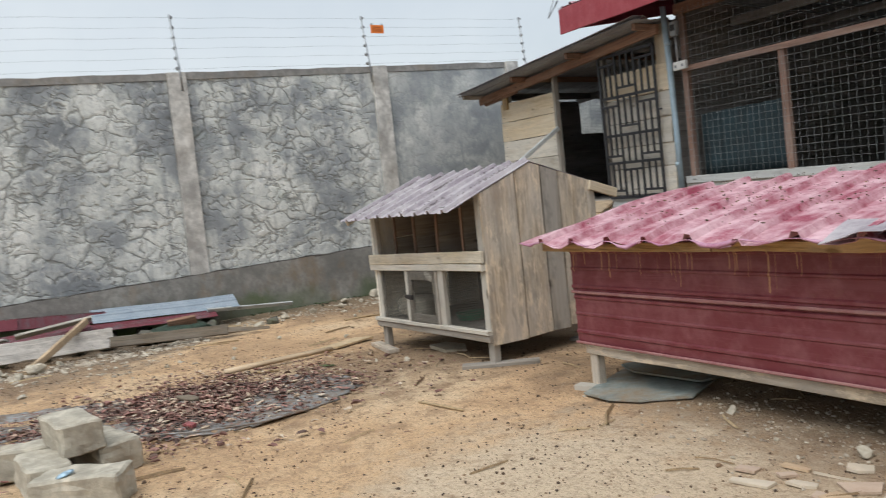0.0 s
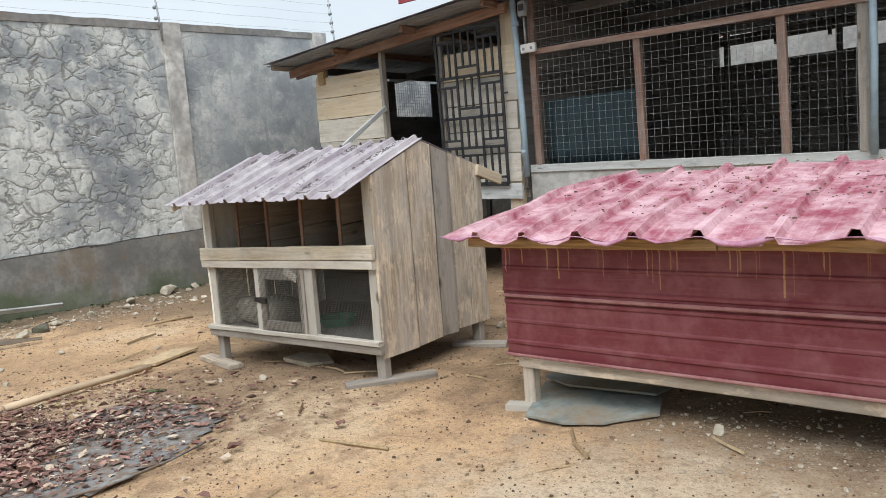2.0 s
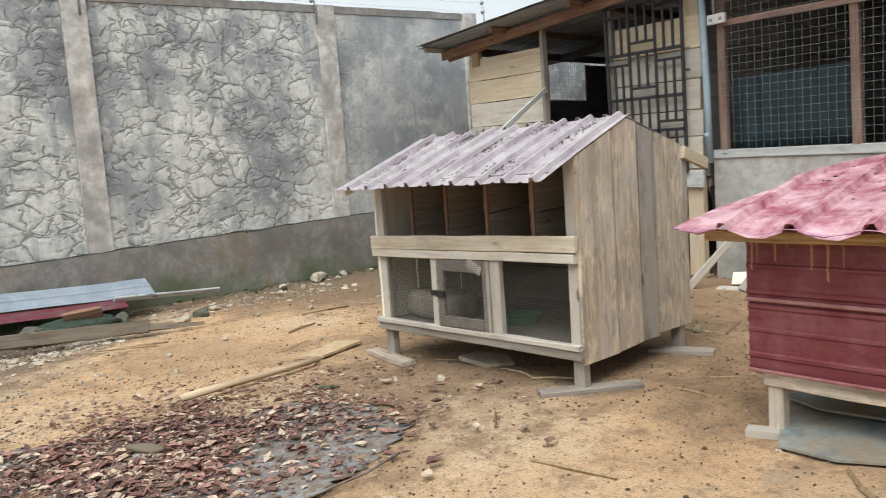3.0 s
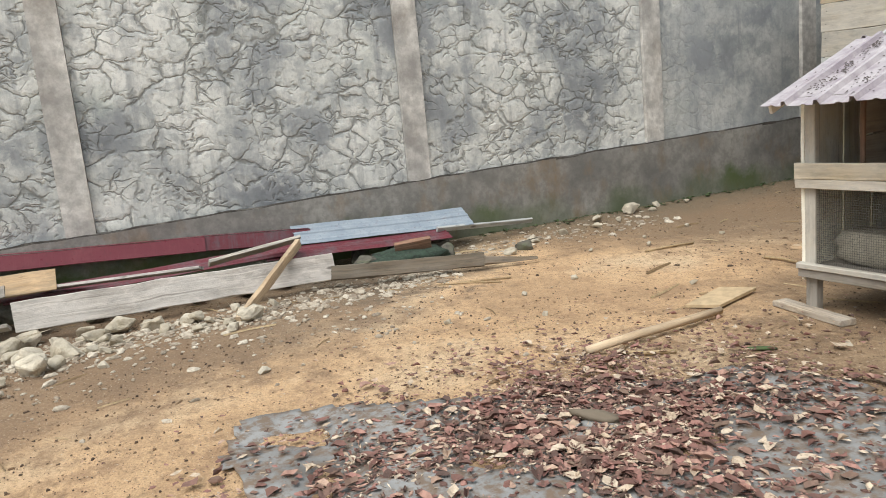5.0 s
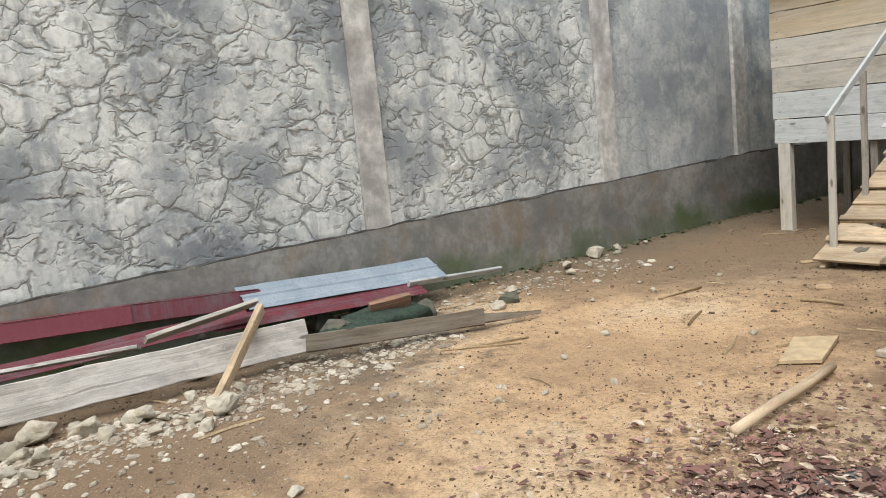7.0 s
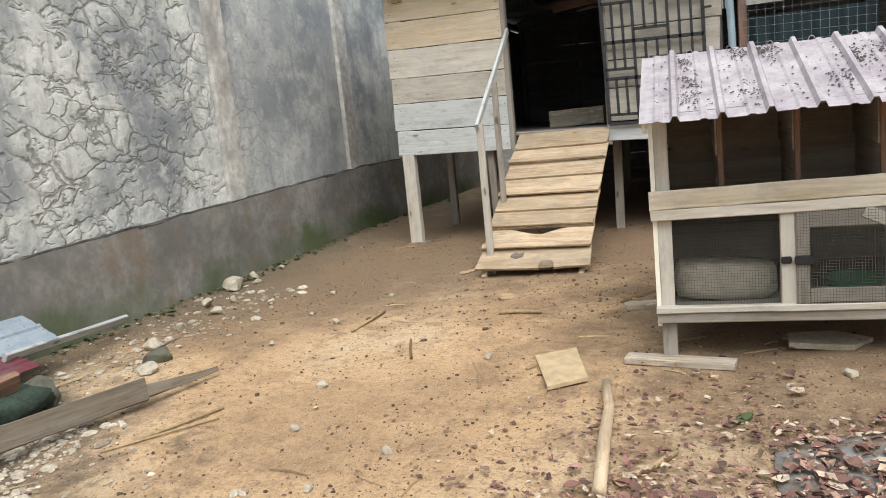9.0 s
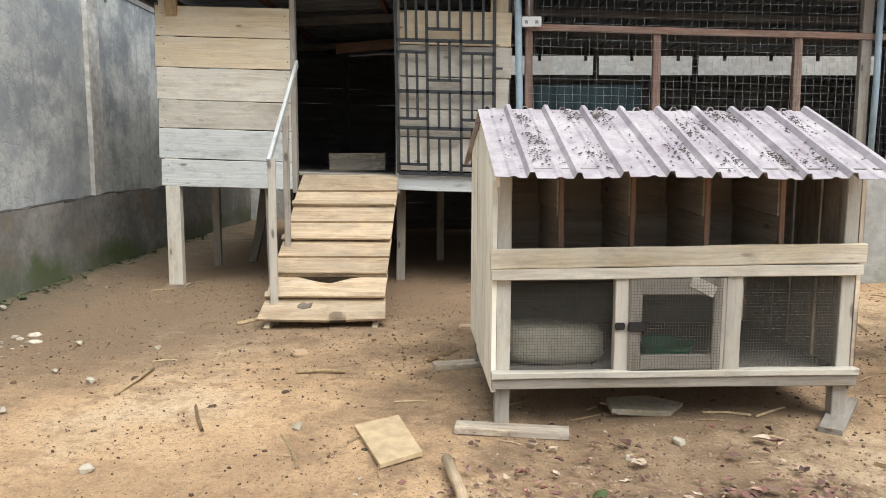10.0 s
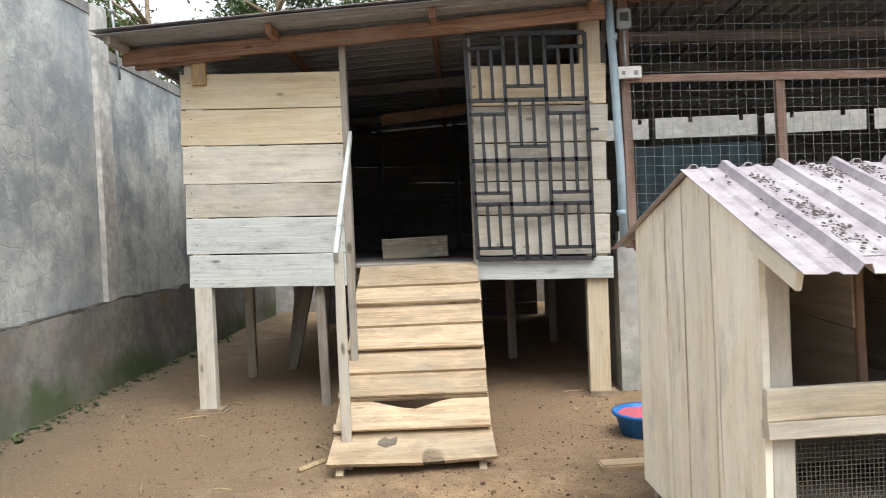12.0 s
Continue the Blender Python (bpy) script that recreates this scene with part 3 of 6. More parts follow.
RIBS = ((0.0, 0.0), (0.30, 0.0), (0.36, 0.25), (0.44, 0.25), (0.5, 0.0), (0.68, 0.0), (0.74, 1.0), (0.84, 1.0), (0.90, 0.0))


def scalloped(x, pitch, deep):
    """How far the eave droops in the pan between two ribs."""
    k, f = divmod(x / pitch, 1.0)
    return deep * (0.55 + 0.9 * noise.noise((k * 1.7, 3.3, 0.5))) * max(0.0, math.sin(math.pi * min(1.0, f / 0.78)))


def ribbed_sheet(name, parent, corner, across, along, pitch, rib, mat, segs=14, label="", wave=0.0, front_wave=0.0, profile=RIBS, thick=0.0025, wrinkle=0.004, scallop=0.0):
    """Trapezoid-ribbed roofing sheet. across and along are its edge vectors from corner; ribs run along."""
    corner, across, along = Vector(corner), Vector(across), Vector(along)
    up = across.cross(along).normalized()
    if up.z < 0:
        up = -up
    w = across.length
    xs = []
    k = 0
    while k * pitch < w:
        xs += [((k + f) * pitch, h * rib) for f, h in profile if (k + f) * pitch < w]
        k += 1
    xs.append((w, 0.0))
    seed = random.random() * 50
    verts, uvs, faces = [], [], []
    for j in range(segs + 1):
        f = j / segs
        lip = max(0.0, 1 - f * along.length / 0.16)
        for x, h in xs:
            dz = wrinkle * noise.noise((x * 4 + seed, f * along.length * 3, seed)) + wave * noise.noise((x * 1.1 + seed, f * 2, 0))
            sag = lip * front_wave * (noise.noise((x * 3.1 + seed, 0, 4)) - 0.25)
            if scallop:
                sag -= lip * scalloped(x, pitch, scallop)
            pull = lip * front_wave * 0.9 * noise.noise((x * 2.3 + seed, 5, 1))
            verts.append(corner + across * (x / w) + along * f + along.normalized() * pull + up * (h + dz + sag))
            uvs.append((x + seed, f * along.length + seed))
    n = len(xs)
    for j in range(segs):
        for i in range(n - 1):
            faces.append((j * n + i, j * n + i + 1, (j + 1) * n + i + 1, (j + 1) * n + i))
    ob = from_lists(name, verts, faces, mat, parent, label, False, uvs)
    mod = ob.modifiers.new("thickness", "SOLIDIFY")
    mod.thickness, mod.offset = thick, -1
    return ob


def wire_grid(name, parent, origin, ux, uz, w, h, dx, dz, r, mat, label="", sag=0.004):
    """A welded grid of square-section wires in the plane of ux and uz."""
    origin, ux, uz = Vector(origin), Vector(ux), Vector(uz)
    out = ux.cross(uz).normalized()
    verts, faces = [], []

    def wire(points, side):
        base = len(verts)
        for p in points:
            verts.extend((p - side * r - out * r, p + side * r - out * r, p + side * r + out * r, p - side * r + out * r))
        for i in range(len(points) - 1):
            for k in range(4):
                q = (k + 1) % 4
                faces.append((base + i * 4 + k, base + i * 4 + q, base + i * 4 + 4 + q, base + i * 4 + 4 + k))

    def bend(x, z):
        return sag * noise.noise((x * 2.5, z * 2.5, r * 900)) * out + sag * 0.6 * noise.noise((x * 2, z * 3, 7)) * ux + sag * 0.6 * noise.noise((x * 3, z * 2, 17)) * uz

    steps = max(2, int(h / 0.4))
    x = 0.0
    while x <= w + 1e-6:
        wire([origin + ux * x + uz * (h * i / steps) + bend(x, h * i / steps) for i in range(steps + 1)], ux)
        x += dx
    steps = max(2, int(w / 0.4))
    z = 0.0
    while z <= h + 1e-6:
        wire([origin + ux * (w * i / steps) + uz * z + bend(w * i / steps, z) + out * r * 2 for i in range(steps + 1)], uz)
        z += dz
    return from_lists(name, verts, faces, mat, parent, label)


def stone_mesh(name, size, seed, rough=0.28, cuts=2, square=0.0):
    bm = bmesh.new()
    if square == 0.3:
        rnd = random.Random(int(seed * 10))
        for _ in range(15):
            q = Vector((rnd.uniform(-1, 1), rnd.uniform(-1, 1), rnd.uniform(-1, 1)))
            bm.verts.new(q.normalized() * 0.5 * rnd.uniform(0.85, 1.1))
        bmesh.ops.convex_hull(bm, input=bm.verts[:])
        bmesh.ops.delete(bm, geom=[v for v in bm.verts if not v.link_faces], context="VERTS")
        bmesh.ops.bevel(bm, geom=bm.edges[:], offset=0.04, segments=1, affect="EDGES")
        bmesh.ops.triangulate(bm, faces=bm.faces[:])
        if cuts > 2:
            bmesh.ops.subdivide_edges(bm, edges=bm.edges[:], cuts=1)
    else:
        bmesh.ops.create_icosphere(bm, subdivisions=cuts, radius=0.5)
    for v in bm.verts:
        d = 1 + rough * noise.noise(v.co * 2.6 + Vector((seed, seed * 2, 0))) + rough * 0.4 * noise.noise(v.co * 7 + Vector((0, seed, 3)))
        p = v.co * d
        if square > 0.3:
            k = max(abs(p.x), abs(p.y), abs(p.z))
            p = p.lerp(p * (0.5 / k), square)
        v.co = Vector((p.x * size[0], p.y * size[1], p.z * size[2]))
    me = bpy.data.meshes.new(name)
    bm.to_mesh(me)
    bm.free()
    return me


def ground_z(x, y):
    """Height of the yard's earth."""
    k = max(0.0, 1 - max(0.0, math.hypot(x + 5, y - 4) - 14) / 10)
    base = 0.03 + 0.012 * (min(max(y, -3), 9) - 4) + 0.008 * (min(max(x, -11), 2) + 5)
    relief = 0.022 * noise.noise((x * 0.8, y * 0.8, 0)) + 0.011 * noise.noise((x * 2.7, y * 2.7, 5)) + 0.006 * noise.noise((x * 7.5, y * 7.5, 9))
    berm = 0.05 * math.exp(-((x + 10.0) / 0.35) ** 2)
    return base + k * (relief + berm)


def scatter(name, count, where, size, mat, kind, label, category, flat=0.5, lift=0.0, height=ground_z):
    """Many loose bits lying on a surface, as one piece of stuff. kind: clod, flake or twig."""
    verts, faces = [], []
    for i in range(count):
        x, y = where()
        z = height(x, y) + lift
        s = random.uniform(*size) * random.choice((0.5, 0.7, 0.9, 1.0, 1.2, 1.9))
        turn = random.uniform(0, 2 * math.pi)
        c, n = math.cos(turn), math.sin(turn)
        base = len(verts)
        if kind == "clod":
            sx, sy, tall = random.uniform(0.75, 1.5), random.uniform(0.5, 1.0), s * flat * random.uniform(1.0, 1.7)
            local = []
            for ring_r, ring_z in ((1.0, 0.15), (0.68, 0.85)):
                for q in range(6):
                    g = q * 1.0472 + random.uniform(-0.3, 0.3)
                    rr = s * ring_r * random.uniform(0.8, 1.15)
                    local.append((rr * sx * math.cos(g), rr * sy * math.sin(g), tall * ring_z * random.uniform(0.8, 1.15)))
            local += [(v[0] * 0.8, v[1] * 0.8, -s * 0.2) for v in local[:6]]
            fs = [(q, (q + 1) % 6, 6 + (q + 1) % 6, 6 + q) for q in range(6)] + [tuple(range(6, 12))] + [((q + 1) % 6, q, 12 + q, 12 + (q + 1) % 6) for q in range(6)]
        elif kind == "flake":
            w = s * random.uniform(0.22, 0.7)
            curl, tip = s * random.uniform(0.1, 0.75), s * random.uniform(-0.1, 0.7)
            local = [(-s, 0, tip * 0.5), (-s * 0.4, w, curl), (s * 0.4, w * 0.9, curl * 0.8), (s, 0, tip), (s * 0.4, -w, curl * 0.7), (-s * 0.4, -w * 0.8, curl), (0, 0, 0.003)]
            fs = [(0, 6, 1), (1, 6, 2), (2, 6, 3), (3, 6, 4), (4, 6, 5), (5, 6, 0)]
        else:
            w = s * random.uniform(0.03, 0.06)
            b = s * random.uniform(-0.12, 0.12)
            local = [(-s, -w, 0), (-s, w, 0), (-s, 0, w * 2), (0, b - w, 0.004), (0, b + w, 0.004), (0, b, 0.004 + w * 2), (s, -w, 0), (s, w, 0), (s, 0, w * 2)]
            fs = [(0, 1, 4, 3), (1, 2, 5, 4), (2, 0, 3, 5), (3, 4, 7, 6), (4, 5, 8, 7), (5, 3, 6, 8)]
        for lx, ly, lz in local:
            verts.append((x + lx * c - ly * n, y + lx * n + ly * c, z + lz))
        faces.extend(tuple(base + q for q in f) for f in fs)
    return tagged(from_lists(name, verts, faces, mat), label, category, kind="stuff")


# ---- ground: one sheet to the horizon ----
def spaced(lo, hi, step, far):
    core = list(np.arange(lo, hi + 1e-6, step))
    out, d = [], step
    while sum(out) < far:
        d *= 1.35
        out.append(d)
    right = list(hi + np.cumsum(out))
    left = list(lo - np.cumsum(out))[::-1]
    return left + core + right


gx, gy = spaced(-10.4, 1.6, 0.075, 900), spaced(-2.6, 9.0, 0.075, 900)
gverts = [(x, y, ground_z(x, y)) for y in gy for x in gx]
nx = len(gx)
gfaces = [(j * nx + i, j * nx + i + 1, (j + 1) * nx + i + 1, (j + 1) * nx + i) for j in range(len(gy) - 1) for i in range(nx - 1)]
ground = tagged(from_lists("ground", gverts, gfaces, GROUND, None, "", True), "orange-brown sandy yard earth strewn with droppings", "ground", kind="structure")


# ---- yard wall: plinth, crazed panels between pilasters, capping ----
def ledge_z(y):
    return 0.615 + 0.034 * y if y < 9 else 0.92


def top_z(y):
    return 3.45 + 0.034 * y if y < 8.78 else 3.37


WALL_X = -10.12
wall_west = tagged(new("wall_west"), "tall grey stuccoed yard wall with pilasters and a plinth", "wall", kind="structure")


def wall_strip(name, x0, x1, ys, zlo, zhi, mat, wob=0.006, rows=4, label=""):
    """A length of wall from x0 (back) to x1 (face), following the slope of the yard."""
    verts, faces = [], []
    for y in ys:
        lo, hi = zlo(y), zhi(y)
        for r in range(rows + 1):
            z = lo + (hi - lo) * r / rows
            verts.append((x1 + wob * noise.noise((y * 1.7, z * 1.9, x1 * 7)), y, z + (wob * 1.4 * noise.noise((y * 3, x1, 2)) if r == rows else 0)))
        for r in range(rows + 1):
            z = hi + (lo - hi) * r / rows
            verts.append((x0, y, z))
    n = 2 * rows + 2
    for j in range(len(ys) - 1):
        for i in range(n):
            k = (i + 1) % n
            faces.append((j * n + i, j * n + k, (j + 1) * n + k, (j + 1) * n + i))
    faces += [tuple(range(n)), tuple(range((len(ys) - 1) * n, len(ys) * n))[::-1]]
    bm = bmesh.new()
    vs = [bm.verts.new(v) for v in verts]
    for f in faces:
        bm.faces.new([vs[i] for i in f])
    return part(name, bm, mat, wall_west, label)


PILASTERS = (-10.1, -6.9, -3.66, -0.42, 2.92, 6.06, 8.65, 11.7, 14.8)
for a, b in zip(PILASTERS[:-1], PILASTERS[1:]):
    ys = list(np.linspace(a + 0.13, b - 0.13, 24))
    top = (lambda y: 3.37) if a > 8 else top_z
    wall_strip("stucco_panel", WALL_X - 0.16, WALL_X, ys, lambda y: ledge_z(y) + 0.006, lambda y, f=top: f(y) - 0.10, STUCCO)
    wall_strip("capping", WALL_X - 0.17, WALL_X + 0.012, ys, lambda y, f=top: f(y) - 0.097, top, WALL_CAP, 0.012, 1)
for p in PILASTERS:
    top = (lambda y: 3.37) if p > 9 else top_z
    wall_strip("pilaster", WALL_X - 0.17, WALL_X + 0.052, list(np.linspace(p - 0.127, p + 0.127, 4)), lambda y: ledge_z(y) + 0.006, top, PILASTER, 0.006, 12)
wall_strip("plinth", WALL_X - 0.18, WALL_X + 0.07, list(np.linspace(-10.2, 14.9, 140)), lambda y: -0.3, ledge_z, PLINTH, 0.012, 5)
wall_strip("ledge_mortar", WALL_X - 0.05, WALL_X + 0.064, list(np.linspace(-10.2, 14.9, 300)), lambda y: ledge_z(y) - 0.012, lambda y: ledge_z(y) + 0.012 + 0.006 * noise.noise((y * 6, 0, 0)), JOINT, 0.024, 1)


def yard_wall(name, a, b, h, mat, label):
    a, b = Vector((*a, 0)), Vector((*b, 0))
    d = (b - a).normalized()
    n = Vector((-d.y, d.x, 0)) * 0.1
    bm = bmesh.new()
    m = Matrix(((d.x, n.x * 10, 0, (a.x + b.x) / 2), (d.y, n.y * 10, 0, (a.y + b.y) / 2), (0, 0, 1, h / 2 - 0.15), (0, 0, 0, 1)))
    boxes(bm, [((0, 0, 0), ((b - a).length, 0.2, h + 0.3)), ((0, 0, h / 2 + 0.19), ((b - a).length, 0.26, 0.08))], m)
    return tagged(part(name, bm, mat), label, "wall", kind="structure")


yard_wall("wall_north", (-10.3, 15.5), (7.0, 15.5), 3.75, FAR_WALL, "pale grey rendered wall closing the yard")
yard_wall("wall_east", (6.9, 15.5), (6.9, -10.2), 3.2, FAR_WALL, "plain grey rendered wall closing the yard")
yard_wall("wall_south", (-10.3, -10.2), (6.9, -10.2), 3.2, FAR_WALL, "plain grey rendered wall closing the yard")

# electric fence on the wall
fence = thing("electric_fence", pose(-10.09, 0, 3.4), "electric fence wires on thin steel posts along the wall", "fence")
FENCE_Y = (-10.0, -6.8, -3.4, -0.2, 2.98, 5.9, 8.98)
for y in FENCE_Y:
    z0 = top_z(y) - 3.4 - 0.26
    tip = 4.36 + 0.03 * (y - 3) - 3.4
    post = tube("post", fence, [(0.03, y, z0), (0.02, y - 0.01, z0 + 0.3), (-0.05, y - 0.05, tip)], 0.014, GALV, 6)
    for k in range(6):
        f = k / 5
        z = tip - 0.03 - f * 0.72
        insulator = from_lists("insulator", [], [], GREY_PLASTIC, post)
        bm = bmesh.new()
        bmesh.ops.create_cone(bm, cap_ends=True, segments=8, radius1=0.028, radius2=0.018, depth=0.05, matrix=pose(-0.02 - 0.05 * (1 - f) + 0.02, y - 0.03, z, 0, 90, 0))
        bm.to_mesh(insulator.data)
        bm.free()
for k in range(6):
    pts = [(-0.03 - 0.05 * (1 - k / 5) + 0.02, y - 0.03, 4.36 + 0.03 * (y - 3) - 3.4 - 0.03 - k * 0.144 - 0.012 * (i % 2)) for i, y in enumerate(np.linspace(-10.0, 8.98, 31))]
    tube("wire", fence, pts, 0.0012, WIRE, 4)
sign = thing("warning_sign", pose(-10.1, 6.1, 4.24), "small orange warning sign hung on the fence wires", "sign")
easy_box("plate", sign, (0, 0, 0), (0.006, 0.23, 0.13), ORANGE)
for z, w in ((0.03, 0.15), (0.0, 0.17), (-0.03, 0.15)):
    easy_box("print_bar", sign, (0.005, 0, z), (0.003, w, 0.012), ORANGE_DARK, "dark unreadable print", 0.001)
for y in (-0.09, 0.09):
    easy_box("clip", sign, (0.0, y, 0.075), (0.01, 0.03, 0.03), GREY_PLASTIC)


# ---- goat house on posts ----
def S(x, y, z):
    """The two houses lean a little: floors and sills fall to the east."""
    return (x, y, z - 0.026 * (x + 5.4))


goat_house = thing("goat_house", Matrix(), "raised timber goat house on posts with a sheet roof", "shed")
EDGES = (2.71, 2.42, 2.127, 1.815, 1.541, 1.244, 0.971)
for i, (hi, lo) in enumerate(zip(EDGES[:-1], EDGES[1:])):
    mat = (WOOD_TAN, WOOD_TAN, WOOD_PALE, WOOD_PALE, WOOD_WASHED, WOOD_WASHED)[i]
    jx = random.uniform(-0.012, 0.012)
    plank("wall_board", goat_house, S(-8.93 + jx, 7.53, (hi + lo) / 2), S(-7.615, 7.53, (hi + lo) / 2), hi - lo - 0.008, 0.028, mat, seg=10, rough=0.005)
nail_me = stone_mesh("nail", (0.012, 0.008, 0.012), 2, 0.0, 1)
nail_me.materials.append(IRON)
for board_ob in [o for o in goat_house.children if o.name.startswith("wall_board")]:
    zs = [v.co.z for v in board_ob.data.vertices]
    mid = (min(zs) + max(zs)) / 2
    for x in (-8.86, -7.66):
        for dz in (-0.07, 0.07):
            nail = new("nail", nail_me)
            nail.parent = board_ob
            nail.location = (x + random.uniform(-0.015, 0.015), 7.514, mid - 0.026 * (x + 8.26) + dz)
for i, (hi, lo) in enumerate(((2.73, 2.41), (2.40, 2.11), (2.10, 1.80), (1.79, 1.53), (1.52, 1.20))):
    plank("wall_board", goat_house, S(-6.57, 7.55, (hi + lo) / 2), S(-5.49 + random.uniform(-0.02, 0.01), 7.55, (hi + lo) / 2), hi - lo, 0.028, (WOOD_TAN, WOOD_PALE, WOOD_PALE, WOOD_PALE, WOOD_PALE)[i], seg=8)
plank("sill_board", goat_house, S(-6.6, 7.525, 1.09), S(-5.49, 7.525, 1.09), 0.175, 0.035, WOOD_WASHED, seg=8)
# posts of the front
plank("corner_post", goat_house, (-8.82, 7.56, -0.1), (-8.82, 7.57, 3.0), 0.14, 0.09, WOOD_PALE, up=(1, 0, 0), seg=10)
plank("post_block", goat_house, (-8.76, 7.50, 2.70), (-8.76, 7.50, 2.98), 0.11, 0.05, WOOD_NEW, up=(1, 0, 0))
plank("door_post", goat_house, (-7.60, 7.55, 1.0), (-7.60, 7.55, 3.12), 0.05, 0.08, WOOD_GREY, up=(1, 0, 0))
plank("door_post", goat_house, (-6.585, 7.55, 1.0), (-6.585, 7.55, 3.18), 0.045, 0.08, WOOD_GREY, up=(1, 0, 0))
plank("corner_post", goat_house, (-5.62, 7.60, -0.1), (-5.60, 7.60, 3.25), 0.17, 0.09, WOOD_TAN, up=(1, 0, 0), seg=10)
plank("prop", goat_house, (-7.87, 7.62, 0.0), (-7.885, 7.62, 1.03), 0.075, 0.05, WOOD_GREY, up=(1, 0, 0))
for x, y, dx in ((-8.85, 8.97, 0), (-8.55, 9.25, 0.28), (-8.85, 11.2, 0), (-8.6, 11.6, 0.1), (-6.2, 9.4, 0), (-6.95, 11.7, 0), (-8.75, 10.2, 0.18), (-5.65, 10.3, 0), (-6.6, 8.0, 0.02), (-7.6, 11.3, -0.2)):
    plank("floor_post", goat_house, (x, y, -0.1), (x + dx, y, 1.05), 0.09, 0.06, WOOD_GREY, up=(1, 0, 0))
# floor, joists
for i in range(14):
    y = 7.58 + i * 0.42
    plank("floor_board", goat_house, S(-8.92, y + 0.2, 1.13), S(-5.5, y + 0.2, 1.13), 0.415, 0.03, WOOD_SHADED if i else WOOD_GREY, up=(0, 1, 0), seg=4)
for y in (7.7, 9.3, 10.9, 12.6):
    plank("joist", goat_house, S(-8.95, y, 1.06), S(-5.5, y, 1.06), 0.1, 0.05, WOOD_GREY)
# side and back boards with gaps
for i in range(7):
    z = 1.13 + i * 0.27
    plank("back_board", goat_house, S(-8.95, 13.42, z + 0.12), S(-5.5, 13.42, z + 0.12), 0.262 if i == 4 else 0.276, 0.025, WOOD_SHADED)
    plank("partition_board", goat_house, S(-5.5, 7.62, z + 0.12), S(-5.5, 13.4, z + 0.12), 0.276, 0.025, WOOD_SHADED)
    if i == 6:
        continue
    plank("side_board", goat_house, S(-8.93, 7.56, z + 0.12), S(-8.93, 9.1 if 3 < i < 6 else 13.4, z + 0.12), 0.276, 0.025, WOOD_SHADED)
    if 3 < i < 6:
        plank("side_board", goat_house, S(-8.93, 9.95, z + 0.12), S(-8.93, 13.4, z + 0.12), 0.276, 0.025, WOOD_SHADED)
# Boards added at the back to stop light reaching under the floor.
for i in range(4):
    plank("skirt_board", goat_house, (-8.95, 13.45, 0.14 + i * 0.27), (-5.5, 13.45, 0.14 + i * 0.27), 0.268, 0.025, WOOD_SHADED)
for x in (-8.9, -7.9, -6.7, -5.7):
    plank("back_post", goat_house, (x, 13.36, 1.1), (x, 13.36, 3.15), 0.08, 0.06, WOOD_SHADED, up=(1, 0, 0))
wire_grid("window_net", goat_house, (-8.93, 9.1, 2.25), (0, 1, 0), (0, 0, 1), 0.85, 0.62, 0.05, 0.05, 0.0015, WIRE)
plank("inner_rail", goat_house, S(-7.5, 9.6, 2.62), S(-5.55, 9.6, 2.85), 0.12, 0.04, WOOD_RED)


def pen_roof(x):
    return 3.045 + 0.048 * (x + 8.8)


plank("front_beam", goat_house, (-9.33, 7.42, pen_roof(-9.33) - 0.10), (-5.50, 7.42, pen_roof(-5.5) - 0.095), 0.115, 0.05, WOOD_RED, seg=12, rough=0.006)
plank("front_beam", goat_house, (-9.25, 7.47, pen_roof(-9.3) - 0.16), (-8.4, 7.47, pen_roof(-8.4) - 0.14), 0.05, 0.05, WOOD_RED)
plank("back_beam", goat_house, (-9.3, 13.35, pen_roof(-9.3) - 0.08), (-5.5, 13.35, pen_roof(-5.5) - 0.08), 0.11, 0.05, WOOD_SHADED)
plank("side_beam", goat_house, (-8.95, 7.45, 2.92), (-8.95, 13.4, 2.92), 0.1, 0.06, WOOD_SHADED)
plank("edge_rafter", goat_house, (-9.30, 7.08, pen_roof(-9.3) - 0.035), (-9.30, 13.5, pen_roof(-9.3) - 0.035), 0.06, 0.05, WOOD_GREY)
for x in (-8.1, -6.85, -5.62):
    plank("rafter", goat_house, (x, 7.16, pen_roof(x) - 0.045), (x, 13.5, pen_roof(x) - 0.045), 0.075, 0.05, WOOD_RED)
for y in (9.4, 11.4):
    plank("purlin", goat_house, (-9.3, y, pen_roof(-9.3) - 0.13), (-5.5, y, pen_roof(-5.5) - 0.13), 0.1, 0.05, WOOD_SHADED)
ribbed_sheet("roof_sheet", goat_house, (-5.46, 7.03, pen_roof(-5.46)), (0, 6.6, 0), (-3.93, 0, -3.93 * 0.048), 0.24, 0.022, SHEET_ZINC, label="weathered zinc sheet roof", segs=16, wave=0.012)
ribbed_sheet("roof_edge", goat_house, (-5.46, 7.015, pen_roof(-5.46) + 0.032), (0, 0.20, 0), (-3.95, 0, -3.95 * 0.048), 0.2, 0.012, SHEET_LILAC, label="faded lilac edge sheet", segs=16, wave=0.01)
easy_box("footing", goat_house, (-8.81, 7.55, 0.04), (0.27, 0.2, 0.07), MUD, "rough concrete footing", 0.03)
easy_box("footing", goat_house, (-5.60, 7.60, 0.05), (0.27, 0.2, 0.08), MUD, "rough concrete footing", 0.03)

trough = thing("feed_trough", pose(-7.15, 8.9, 1.19), "tan timber feed trough inside the goat house", "trough")
plank("front_board", trough, (-0.32, -0.1, 0.10), (0.32, -0.1, 0.11), 0.2, 0.02, WOOD_HUT)
